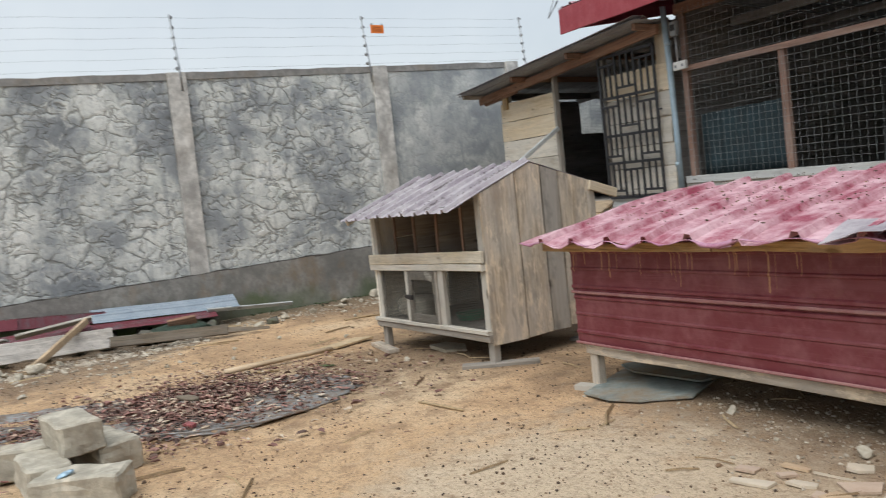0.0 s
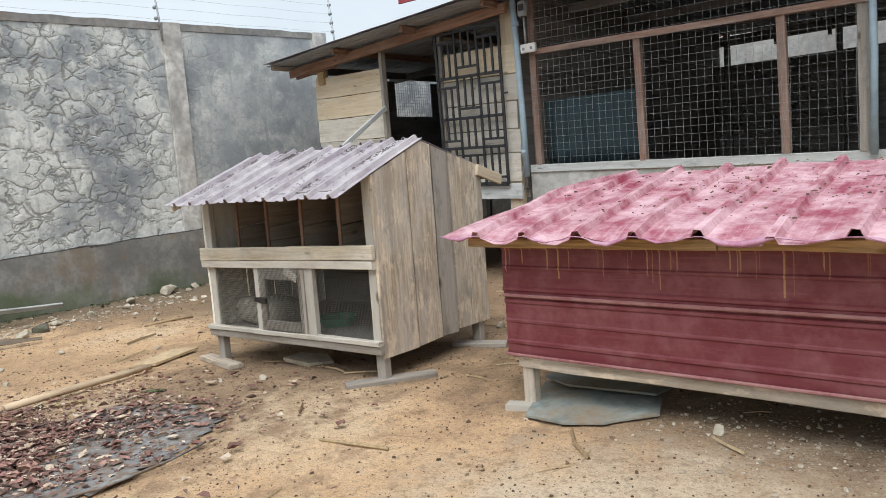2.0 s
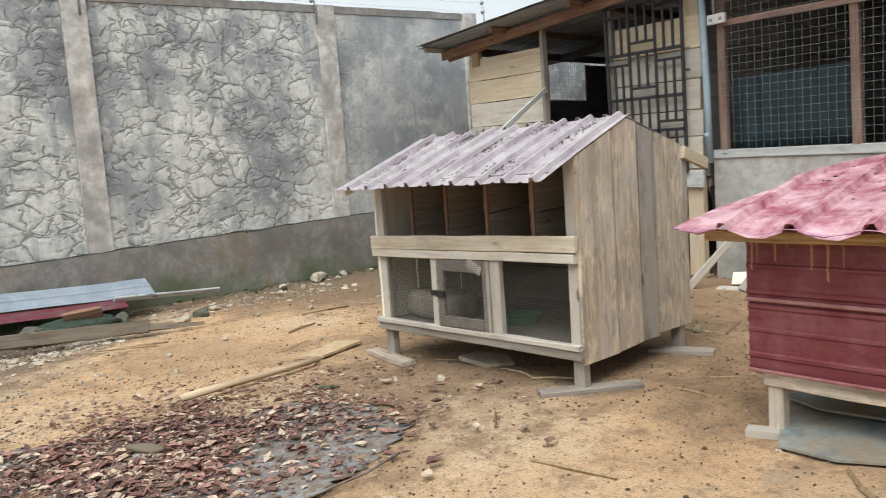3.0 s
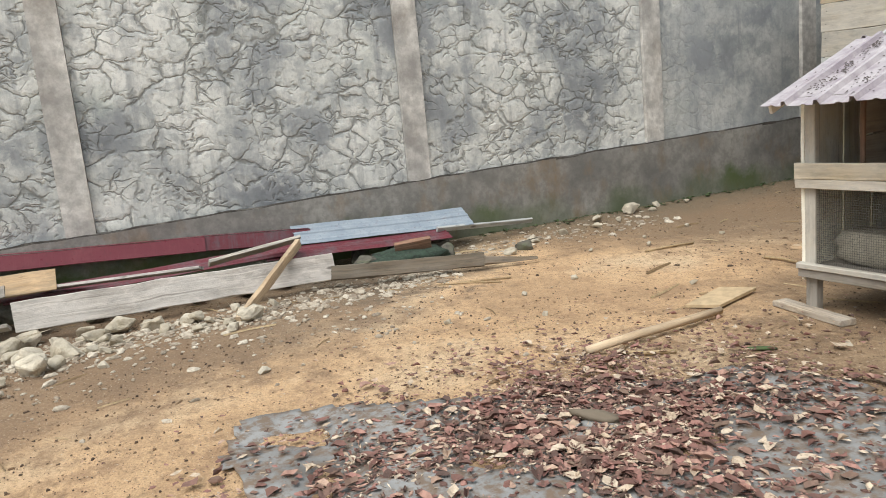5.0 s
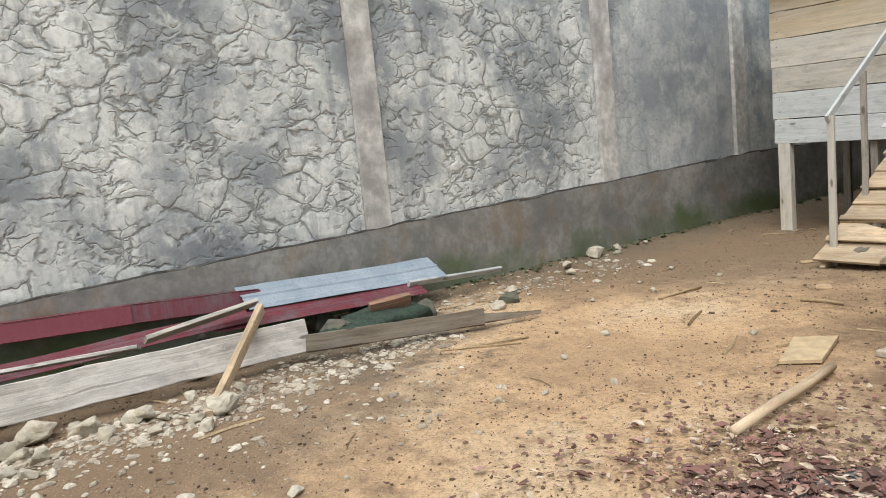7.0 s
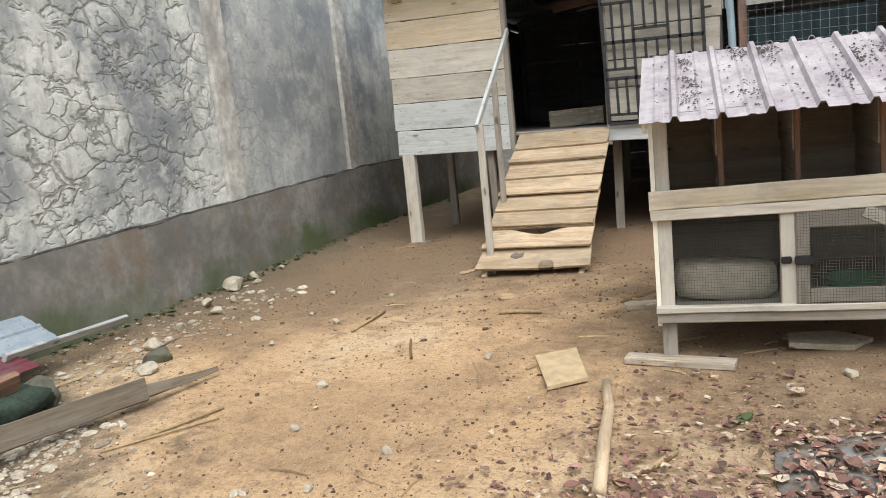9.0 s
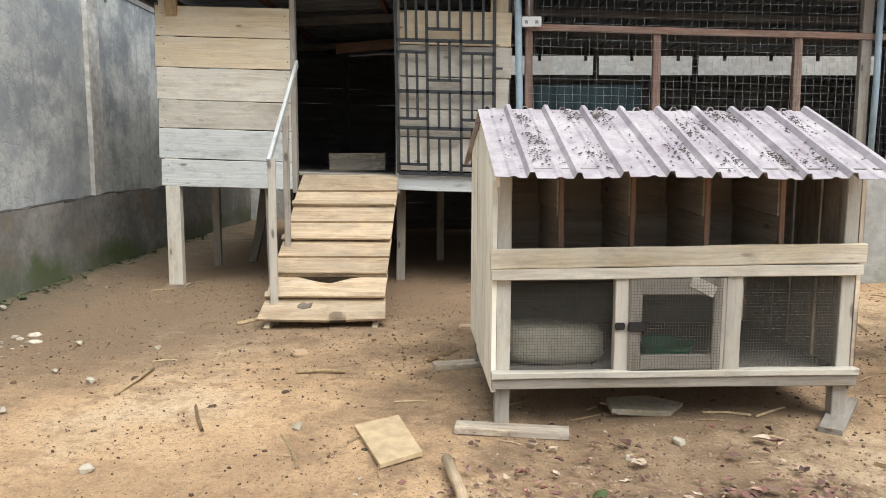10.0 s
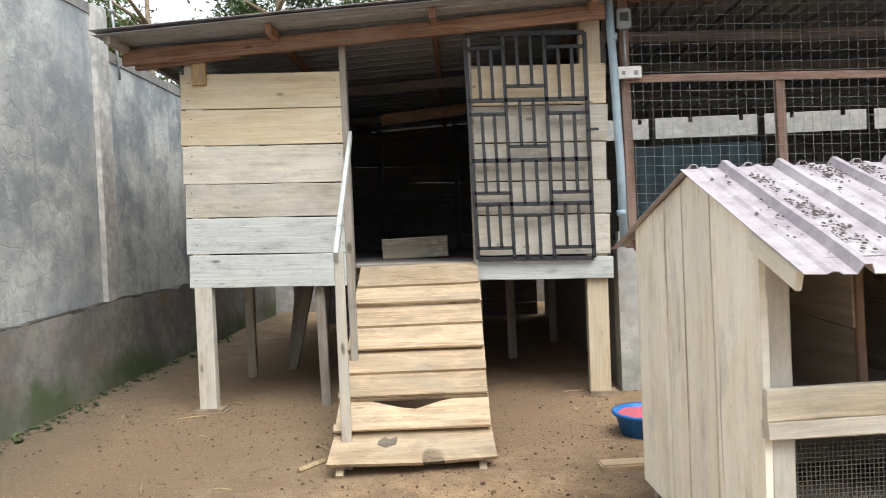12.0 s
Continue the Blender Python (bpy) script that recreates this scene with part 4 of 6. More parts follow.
plank("back_board", trough, (-0.32, 0.1, 0.10), (0.32, 0.1, 0.11), 0.2, 0.02, WOOD_PALE)
for x in (-0.31, 0.31):
    plank("end_board", trough, (x, -0.1, 0.1), (x, 0.1, 0.1), 0.18, 0.02, WOOD_PALE)

# iron gate leaf folded back against the boards
gate = thing("iron_gate", pose(-6.572, 7.475, 0), "black iron gate leaf of short bars, folded open", "gate")
GW, Z0, Z1 = 0.925, 1.20, 2.995


def bar(x0, z0, x1, z1, w=0.034):
    name = "frame_bar" if w > 0.03 else "bar"
    up = (1, 0, 0) if abs(x1 - x0) < 0.01 else (0, 0, 1)
    def lean(x, z):
        return x - 0.035 * (z - Z0) / (Z1 - Z0) * (1 - 0.7 * x / GW)

    plank(name, gate, (lean(x0, z0), 0, z0 - 0.026 * x0), (lean(x1, z1), 0, z1 - 0.026 * x1), w, 0.02, IRON, up=up, seg=1, rough=0.0, chamfer=0.001)


bar(0, Z0, 0, Z1), bar(GW, Z0, GW, Z1), bar(0, Z0, GW, Z0), bar(0, Z1, GW, Z1)
COLS, ROWS = (0.0, 0.29, 0.61, GW), (Z0, Z0 + 0.44, Z0 + 0.79, Z0 + 1.27, Z1)
for z in ROWS[1:-1]:
    bar(0, z, GW, z)
for r in range(4):
    for c in range(3):
        x0, x1, z0, z1 = COLS[c], COLS[c + 1], ROWS[r], ROWS[r + 1]
        ladder = 0.11 if r > 1 else 0.09
        low = (c == 1) == (r > 1)
        open_cell = r == 1 and c == 1
        zz = z0 + ladder if low else z1 - ladder
        if not open_cell:
            bar(x0, zz, x1, zz, 0.028)
        if c:
            bar(x0, z0, x0, z1, 0.028)
        a, b = (z0, z1) if open_cell else (zz, z1) if low else (z0, zz)
        for k in (1, 2):
            x = x0 + (x1 - x0) * k / 3
            bar(x, a, x, b, 0.025)
easy_box("bolt", gate, (GW + 0.03, -0.01, 2.2), (0.09, 0.02, 0.02), IRON)

# ramp
ramp = thing("ramp", pose(-7.06, 5.78, 0.07), "broken timber ramp of overlapping tan boards", "ramp")
RAMP_LEN = math.hypot(1.74, 1.06)
ru = Vector((0, 1.74, 1.06)).normalized()
rn = Vector((0, -1.06, 1.74)).normalized()
for x in (-0.42, 0.42):
    plank("stringer", ramp, Vector((x, 0, -0.04)) + rn * -0.03, Vector((x, 0, 0)) + ru * RAMP_LEN - rn * 0.06, 0.09, 0.045, WOOD_TAN, up=tuple(rn), seg=5)


def on_ramp(s, tilt):
    return lambda x, y, z: tuple(Vector((x, 0, 0)) + ru * (s + y) + rn * (0.052 + z - tilt * y))


STEPS = (0.0, 0.27, 0.53, 0.78, 1.03, 1.28, 1.53, 1.78, 2.06)
for i in range(8):
    s0, s1 = STEPS[i], STEPS[i + 1] + 0.03
    w0, w1 = 0.475 - 0.012 * random.random(), 0.475 + 0.012 * random.random()
    k = s1 - s0
    if i == 0:
        outline = [(-w0 - 0.02, 0), (0.075, -0.01), (0.06, 0.05), (0.085, 0.095), (0.15, 0.105), (0.195, 0.075), (0.20, 0.0), (w1 + 0.02, 0.02), (w1, k), (-w0, k)]
    elif i == 1:
        outline = [(-w0, 0), (w1, 0.005), (w1, k + 0.02), (w1 - 0.3, k - 0.05), (0.02, k - 0.12), (-0.08, k - 0.10), (-0.3, k - 0.02), (-w0, k + 0.01)]
    else:
        outline = [(-w0, random.uniform(-0.006, 0.006)), (-0.1, random.uniform(-0.005, 0.005)), (0.2, random.uniform(-0.005, 0.005)), (w1, random.uniform(-0.006, 0.006)), (w1, k), (-w0, k)]
    slab_poly("ramp_board", ramp, outline, 0.022, WOOD_RAMP, on_ramp(s0, 0.085))
for i, s in enumerate((0.27, 0.56, 1.02, 1.55)):
    p = Vector((-0.475, 0, 0)) + ru * s + rn * 0.066
    plank("cleat", ramp, p, p + Vector((0.95, 0, 0)), 0.055, 0.022, WOOD_RAMP, up=tuple(ru))
# Flat dark piece on the board, coloured as the darkness of a hole.
hole_patch = slab_poly("rot_hole", ramp, [(-0.2, 0.15), (-0.15, 0.125), (-0.09, 0.15), (-0.085, 0.21), (-0.13, 0.195), (-0.16, 0.215), (-0.2, 0.18)], 0.004, WOOD_BROWN, on_ramp(0.0, 0.085))
hole_patch.location = tuple(rn * 0.004)
# Dark slab added behind the notch to give the shade under the board.
slab_poly('rotten_core', ramp, [(0.03, 0.01), (0.23, 0.01), (0.23, 0.13), (0.03, 0.13)], 0.01, WOOD_BROWN, on_ramp(0.0, 0.085)).location = tuple(rn * -0.026)
handrail = thing("handrail", pose(-7.45, 5.93, 0.04), "thin pale timber handrail beside the ramp", "handrail")
plank("rail_post", handrail, (0, 0, -0.05), (0.0, 0.02, 1.30), 0.06, 0.035, WOOD_PALE, up=(1, 0, 0))
plank("rail", handrail, (-0.01, -0.03, 1.27), (-0.11, 1.58, 2.21), 0.06, 0.03, WOOD_WASHED)
plank("rail_post", handrail, (-0.02, 0.62, -0.02), (-0.02, 0.64, 1.66), 0.05, 0.035, WOOD_GREY, up=(1, 0, 0))


# ---- poultry house with wire front ----
hen_house = thing("poultry_house", Matrix(), "long poultry house with a wire-mesh front on a concrete base", "shed")
bm = bmesh.new()
boxes(bm, [((-2.0, 7.72, 0.55), (6.86, 0.2, 1.50))])
for v in bm.verts:
    v.co.z -= 0.026 * (v.co.x + 5.4) if v.co.z > 0 else 0
part("base_wall", bm, PLASTER, hen_house, "stained pale concrete base wall")
plank("sill", hen_house, S(-5.42, 7.66, 1.335), S(1.42, 7.66, 1.335), 0.085, 0.12, WOOD_WASHED, seg=12)
plank("frame_post", hen_house, (-5.30, 7.63, 1.37), (-5.32, 7.63, 3.3), 0.075, 0.06, WOOD_ROSE, up=(1, 0, 0))
for x in (-4.05, -2.685, -0.75, 0.6):
    plank("frame_post", hen_house, (x, 7.63, 1.37 - 0.026 * (x + 5.4)), (x - 0.02, 7.63, 2.59 - 0.026 * (x + 5.4)), 0.075, 0.06, WOOD_ROSE, up=(1, 0, 0))
plank("frame_post", hen_house, (-2.05, 7.63, 1.28), (-2.06, 7.63, 3.3), 0.10, 0.07, WOOD_GREY, up=(1, 0, 0))
plank("middle_rail", hen_house, S(-5.33, 7.60, 2.61), S(1.4, 7.60, 2.61), 0.06, 0.05, WOOD_ROSE, seg=10)
plank("top_rail", hen_house, S(-5.4, 7.62, 3.3), S(1.4, 7.62, 3.3), 0.12, 0.06, WOOD_RED, seg=10)
wire_grid("wire_mesh", hen_house, S(-5.33, 7.58, 1.38), Vector((1, 0, -0.026)).normalized(), (0, 0, 1), 6.7, 1.92, 0.075, 0.075, 0.0011, WIRE_FRONT, sag=0.014)
# roof, floor, back and sides
ribbed_sheet("roof_sheet", hen_house, (1.7, 6.93, 3.60 - 0.026 * 7.1), (-8.33, 0, 0.026 * 8.33), (0, 3.6, 0.35), 0.24, 0.025, SHEET_CRIMSON, segs=6)
ribbed_sheet("roof_sheet", hen_house, (1.7, 10.5, 3.96 - 0.026 * 7.1), (-8.33, 0, 0.026 * 8.33), (0, 3.4, -0.62), 0.24, 0.03, SHEET_CRIMSON, segs=6)
ribbed_sheet("roof_lining", hen_house, (1.5, 7.6, 3.42 - 0.18), (-6.9, 0, 0.18), (0, 6.0, -0.12), 0.3, 0.03, SHEET_SHADED, segs=4)
plank("fascia", hen_house, S(-6.62, 6.93, 3.43), S(1.7, 6.93, 3.43), 0.31, 0.02, SHEET_FASCIA, seg=16, rough=0.008, label="dented red metal fascia")
plank("gable_fascia", hen_house, S(-6.62, 6.94, 3.45), (-6.62, 10.5, 3.98), 0.25, 0.02, SHEET_FASCIA, seg=6)
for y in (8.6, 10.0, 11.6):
    plank("tie_beam", hen_house, S(-5.4, y, 3.2), S(1.4, y, 3.2), 0.1, 0.05, WOOD_SHADED)
easy_box("floor_slab", hen_house, (-2.0, 10.55, 0.55), (6.8, 5.5, 1.0), WOOD_SHADED)
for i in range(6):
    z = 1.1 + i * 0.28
    plank("back_board", hen_house, (-5.62, 13.4, z + 0.13), (1.45, 13.4, z + 0.13), 0.286, 0.025, WOOD_SHADED)

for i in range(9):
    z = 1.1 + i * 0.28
    plank("side_board", hen_house, (1.42, 7.7, z + 0.13), (1.42, 13.4, z + 0.13), 0.285, 0.025, WOOD_SHADED)
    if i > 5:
        plank("side_board", hen_house, (-5.46, 7.7, z + 0.13), (-5.46, 13.4, z + 0.13), 0.285, 0.025, WOOD_SHADED)
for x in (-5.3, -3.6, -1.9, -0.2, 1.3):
    plank("back_post", hen_house, (x, 13.34, 1.0), (x, 13.34, 3.4), 0.09, 0.07, WOOD_SHADED, up=(1, 0, 0))
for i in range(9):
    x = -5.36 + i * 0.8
    plank("eave_bracket", hen_house, (x, 13.46, 3.02), (x, 13.46, 3.3), 0.05, 0.05, WOOD_SHADED, up=(1, 0, 0))
plank("back_eave", hen_house, (-5.5, 13.5, 3.19), (1.5, 13.5, 3.19), 0.16, 0.03, WOOD_SHADED)
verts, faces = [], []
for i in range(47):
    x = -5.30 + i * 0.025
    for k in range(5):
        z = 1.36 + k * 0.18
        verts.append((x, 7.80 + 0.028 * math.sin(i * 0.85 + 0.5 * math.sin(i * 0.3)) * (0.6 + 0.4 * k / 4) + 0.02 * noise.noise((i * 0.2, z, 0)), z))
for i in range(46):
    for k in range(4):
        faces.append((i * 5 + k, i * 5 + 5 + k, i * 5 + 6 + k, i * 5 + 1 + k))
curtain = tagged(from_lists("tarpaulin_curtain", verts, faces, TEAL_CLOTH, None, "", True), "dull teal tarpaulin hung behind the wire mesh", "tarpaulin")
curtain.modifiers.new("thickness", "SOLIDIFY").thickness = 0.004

# pipes and electrics on the front corner
pipe = thing("drain_pipe", pose(-5.43, 7.49, 0), "blue-grey plastic downpipe at the house corner", "pipe")
tube("pipe_run", pipe, [(0.03, 0, 1.25), (0.025, 0, 1.9), (0.0, 0, 2.7), (-0.03, 0.0, 3.35)], 0.034, PVC_BLUE, 12)
for z in (1.5, 2.9):
    tube("collar", pipe, [(0.02 - 0.015 * (z - 1.5), 0, z), (0.02 - 0.015 * (z - 1.5), 0, z + 0.05)], 0.039, PVC_BLUE, 12)
pipe2 = thing("drain_pipe", pose(-1.98, 7.54, 0), "blue-grey plastic pipe beside a house post", "pipe")
tube("pipe_run", pipe2, [(0, 0, 1.25), (0.01, 0, 2.1), (-0.01, 0, 3.3)], 0.03, PVC_BLUE, 12)
socket = thing("wall_socket", pose(-5.30, 7.545, 2.645), "white double wall socket on the frame", "socket")
easy_box("plate", socket, (0, -0.02, 0), (0.19, 0.045, 0.095), WHITE_PLASTIC, "", 0.006)
for x in (-0.05, 0.05):
    easy_box("outlet", socket, (x, -0.045, -0.005), (0.03, 0.004, 0.03), GREY_PLASTIC, "", 0.001)
    easy_box("switch", socket, (x * 0.4, -0.045, 0.028), (0.014, 0.006, 0.018), WHITE_PLASTIC, "", 0.001)
meter = thing("breaker_box", pose(-5.335, 7.54, 3.07), "small grey breaker box with a window", "breaker box")
easy_box("case", meter, (0, -0.03, 0), (0.11, 0.06, 0.16), GREY_PLASTIC, "", 0.01)
easy_box("window", meter, (0, -0.063, 0.01), (0.07, 0.004, 0.07), BLACK_PLASTIC, "", 0.001)
conduit = tagged(tube("conduit", None, [(-5.325, 7.52, 2.69), (-5.33, 7.52, 2.85), (-5.335, 7.52, 2.99)], 0.014, GALV, 8), "thin metal conduit between socket and breaker box", "conduit")
cable = tagged(tube("overhead_cable", None, [(-6.6, 6.9, 3.72), (-7.5, 7.6, 3.93), (-10.0, 9.5, 4.5), (-14, 13, 6.2)], 0.008, BLACK_PLASTIC, 6), "black overhead cable running to the house roof", "cable")


# ---- nest-box hutch ----
hutch = thing("nest_hutch", pose(-5.825, 3.695, 0.0, 0, 0, 3.5), "weathered timber nest hutch with faded lilac sheet roof, standing on legs", "hutch")
HW = 1.782


def gable(y):
    return 1.388 + 0.40 * y if y < 0.525 else 1.598 - 0.29 * (y - 0.525)


def side_boards(x, mat_of, out):
    cuts = (0.0, 0.36, 0.63, 0.82, 1.22)
    for i, (a, b) in enumerate(zip(cuts[:-1], cuts[1:])):
        lo = 0.20 + 0.02 * random.random() + (0.03 if i > 2 else 0)
        a2, b2 = a + 0.005, b - 0.009
        top_a, top_b = gable(a2), gable(b2)
        pts = [(lo, a2), (lo + random.uniform(-0.012, 0.012), b2)]
        pts += [(lo + (top_b - lo) * k / 7, b2 + random.uniform(-0.008, 0.004)) for k in range(1, 7)] + [(top_b, b2)]
        if a2 < 0.525 < b2:
            pts.append((gable(0.525), 0.525))
        pts += [(top_a, a2)] + [(top_a + (lo - top_a) * k / 7, a2 + random.uniform(-0.004, 0.006)) for k in range(1, 7)]
        out = math.copysign(1, out) * random.uniform(0.75, 1.6)
        slab_poly("side_board", hutch, pts, 0.022, mat_of(i), lambda u, v, w: (x + out * 0.011 + math.copysign(w, out * w), v, u))


side_boards(HW + 0.008, lambda i: WOOD_HUT if i != 2 else WOOD_GREY, 1)
side_boards(-0.008, lambda i: WOOD_CREAM, -1)
# frame and front
for x, mat in ((0.035, WOOD_PALE), (HW - 0.035, WOOD_PALE)):
    plank("corner_post", hutch, (x, 0.03, 0.30), (x, 0.03, 1.385), 0.07, 0.05, mat, up=(1, 0, 0))
    plank("leg", hutch, (x, 0.045, 0.02), (x, 0.045, 0.26), 0.075, 0.06, WOOD_GREY, up=(1, 0, 0), seg=2)
    plank("leg", hutch, (x, 1.12, 0.02), (x, 1.12, 0.26), 0.075, 0.06, WOOD_GREY, up=(1, 0, 0), seg=2)
plank("sill_rail", hutch, (-0.02, -0.005, 0.262), (HW + 0.02, -0.005, 0.262), 0.055, 0.05, WOOD_GREY, seg=8)
plank("sill_lip", hutch, (-0.025, -0.02, 0.305), (HW + 0.02, -0.02, 0.31), 0.034, 0.05, WOOD_PALE, seg=8)
plank("front_rail", hutch, (-0.035, -0.028, 0.876), (HW + 0.02, -0.028, 0.903), 0.095, 0.03, WOOD_RAIL, seg=10, rough=0.006)
plank("lower_rail", hutch, (-0.03, -0.018, 0.800), (HW + 0.01, -0.018, 0.820), 0.055, 0.045, WOOD_PALE, seg=10)
plank("front_post", hutch, (0.61, 0.0, 0.32), (0.608, 0.0, 0.785), 0.07, 0.045, WOOD_PALE, up=(1, 0, 0))
plank("front_post", hutch, (1.165, 0.0, 0.32), (1.165, 0.0, 0.79), 0.08, 0.045, WOOD_PALE, up=(1, 0, 0))
plank("eave_rail", hutch, (0.0, 0.035, 1.37), (HW, 0.035, 1.37), 0.05, 0.04, WOOD_SHADED, seg=6)
# hutch door
door = plank("hutch_door", hutch, (0.675, -0.02, 0.325), (0.675, -0.02, 0.78), 0.06, 0.025, WOOD_GREY, up=(1, 0, 0), label="small wire-panelled hutch door")
plank("door_stile", door, (1.09, -0.02, 0.325), (1.09, -0.02, 0.78), 0.06, 0.025, WOOD_GREY, up=(1, 0, 0))
plank("door_rail", door, (0.705, -0.02, 0.362), (1.06, -0.02, 0.362), 0.07, 0.025, WOOD_GREY)
plank("door_rail", door, (0.705, -0.02, 0.74), (1.06, -0.02, 0.74), 0.08, 0.025, WOOD_GREY)
plank("door_brace", door, (0.94, -0.032, 0.77), (1.06, -0.032, 0.71), 0.06, 0.012, WOOD_PALE)
plank("door_shadow_rail", door, (0.72, 0.0, 0.70), (1.06, 0.0, 0.70), 0.02, 0.01, WOOD_GREY)
wire_grid("door_net", door, (0.65, -0.037, 0.325), (1, 0, 0), (0, 0, 1), 0.45, 0.46, 0.014, 0.014, 0.0008, WIRE_DARK, sag=0.003)
easy_box("latch", door, (0.68, -0.042, 0.545), (0.09, 0.018, 0.045), BLACK_PLASTIC, "black latch", 0.006)
easy_box("latch_keep", hutch, (0.60, -0.03, 0.545), (0.05, 0.016, 0.035), BLACK_PLASTIC, "", 0.005)
wire_grid("front_net", hutch, (0.07, 0.024, 0.32), (1, 0, 0), (0, 0, 1), 0.56, 0.47, 0.014, 0.014, 0.0008, WIRE_DARK, sag=0.004)
wire_grid("front_net", hutch, (1.21, 0.024, 0.32), (1, 0, 0), (0, 0, 1), 0.50, 0.47, 0.014, 0.014, 0.0008, WIRE_DARK, sag=0.004)
# insides
easy_box("floor_board", hutch, (HW / 2, 0.61, 0.285), (HW - 0.02, 1.18, 0.022), WOOD_GREY)
easy_box("nest_floor", hutch, (HW / 2, 0.33, 0.835), (HW - 0.02, 0.58, 0.02), WOOD_GREY)
for z, w in ((0.33, 0.206), (0.53, 0.206), (0.73, 0.206), (0.93, 0.206), (1.13, 0.206), (1.30, 0.12)):
    plank("back_board", hutch, (0.02, 1.19, z + 0.06), (HW - 0.02, 1.19, z + 0.06), w, 0.02, WOOD_GREY)
for z in (0.92, 1.08, 1.24, 1.40):
    plank("nest_back", hutch, (0.02, 0.62, z), (HW - 0.02, 0.62, z), 0.165, 0.018, WOOD_NEST)
for x in (0.33, 0.685, 1.055, 1.432):
    divider = slab_poly("nest_divider", hutch, [(0.08, 0.845), (0.61, 0.845), (0.61, 1.10), (0.085, 1.065)], 0.02, WOOD_NEST, lambda u, v, w, x=x: (x + w, u, v))
    slab_poly("upper_board", divider, [(0.07, 1.075), (0.61, 1.105), (0.61, 1.50), (0.08, 1.375)], 0.02, WOOD_NEST, lambda u, v, w, x=x: (x - 0.012 + w, u, v))
    plank("divider_edge", divider, (x - 0.01, 0.07, 0.85), (x - 0.01, 0.075, 1.37), 0.028, 0.02, WOOD_RED, up=(1, 0, 0))
# roof
ribbed_sheet("roof_sheet", hutch, (-0.05, -0.31, 1.275), (HW + 0.08, 0, 0.0), (0, 0.85, 0.34), 0.205, 0.028, SHEET_LILAC, label="faded lilac ribbed roof sheet", segs=10, front_wave=0.015, wave=0.006)
ribbed_sheet("roof_sheet", hutch, (HW + 0.02, 1.52, 1.31), (-HW - 0.07, 0, 0), (0, -0.985, 0.296), 0.205, 0.028, SHEET_LILAC, segs=8, wave=0.006)
plank("eave_batten", hutch, (-0.03, -0.2, 1.302), (HW + 0.01, -0.2, 1.302), 0.022, 0.04, WOOD_SHADED)
plank("gable_batten", hutch, (-0.03, -0.24, 1.255), (-0.03, 0.02, 1.36), 0.06, 0.02, WOOD_CREAM)
plank("back_batten", hutch, (HW + 0.03, 1.15, 1.375), (HW + 0.03, 1.46, 1.285), 0.08, 0.03, WOOD_TAN)
plank("back_batten", hutch, (0.0, 1.30, 1.325), (HW, 1.30, 1.325), 0.05, 0.05, WOOD_RED)
screw_me = stone_mesh("screw", (0.014, 0.014, 0.01), 3, 0.0, 1)
for i in range(9):
    for y, z in ((-0.2, 1.319), (0.42, 1.567)):
        s = link("screw", screw_me.copy(), GALV, hutch)
        s.location = (-0.05 + i * 0.205 + 0.158, y, z + 0.018)
# things kept in the hutch
sack = tagged(link("cement_sack", stone_mesh("cement_sack", (0.52, 0.30, 0.20), 4, 0.22, 3, 0.8), SACK, None, "", True), "dusty grey cement sack lying in the hutch", "sack")
sack.matrix_world = pose(-5.825, 3.695, 0, 0, 0, 3.5) @ pose(0.33, 0.30, 0.395, 0, 2, 4)
dish = tagged(part("feed_dish", bmesh.new(), GREEN_PLASTIC), "green plastic feed dish on the hutch floor", "dish")
bm = bmesh.new()
prev = None
for r, z in ((0.0, 0.006), (0.11, 0.006), (0.14, 0.06), (0.155, 0.062), (0.125, 0.0), (0.0, 0.0)):
    ringv = [bm.verts.new((r * math.cos(a * math.pi / 10), r * math.sin(a * math.pi / 10), z)) for a in range(20)] if r else [bm.verts.new((0, 0, z))]
    if prev:
        for i in range(20):
            j = (i + 1) % 20
            q = [prev[i % len(prev)], prev[j % len(prev)], ringv[j % len(ringv)], ringv[i % len(ringv)]]
            bm.faces.new(list(dict.fromkeys(q)))
    prev = ringv
bm.to_mesh(dish.data)
bm.free()
dish.matrix_world = pose(-5.825, 3.695, 0, 0, 0, 3.5) @ pose(0.98, 0.4, 0.298)
HM = pose(-5.825, 3.695, 0.0, 0, 0, 3.5)


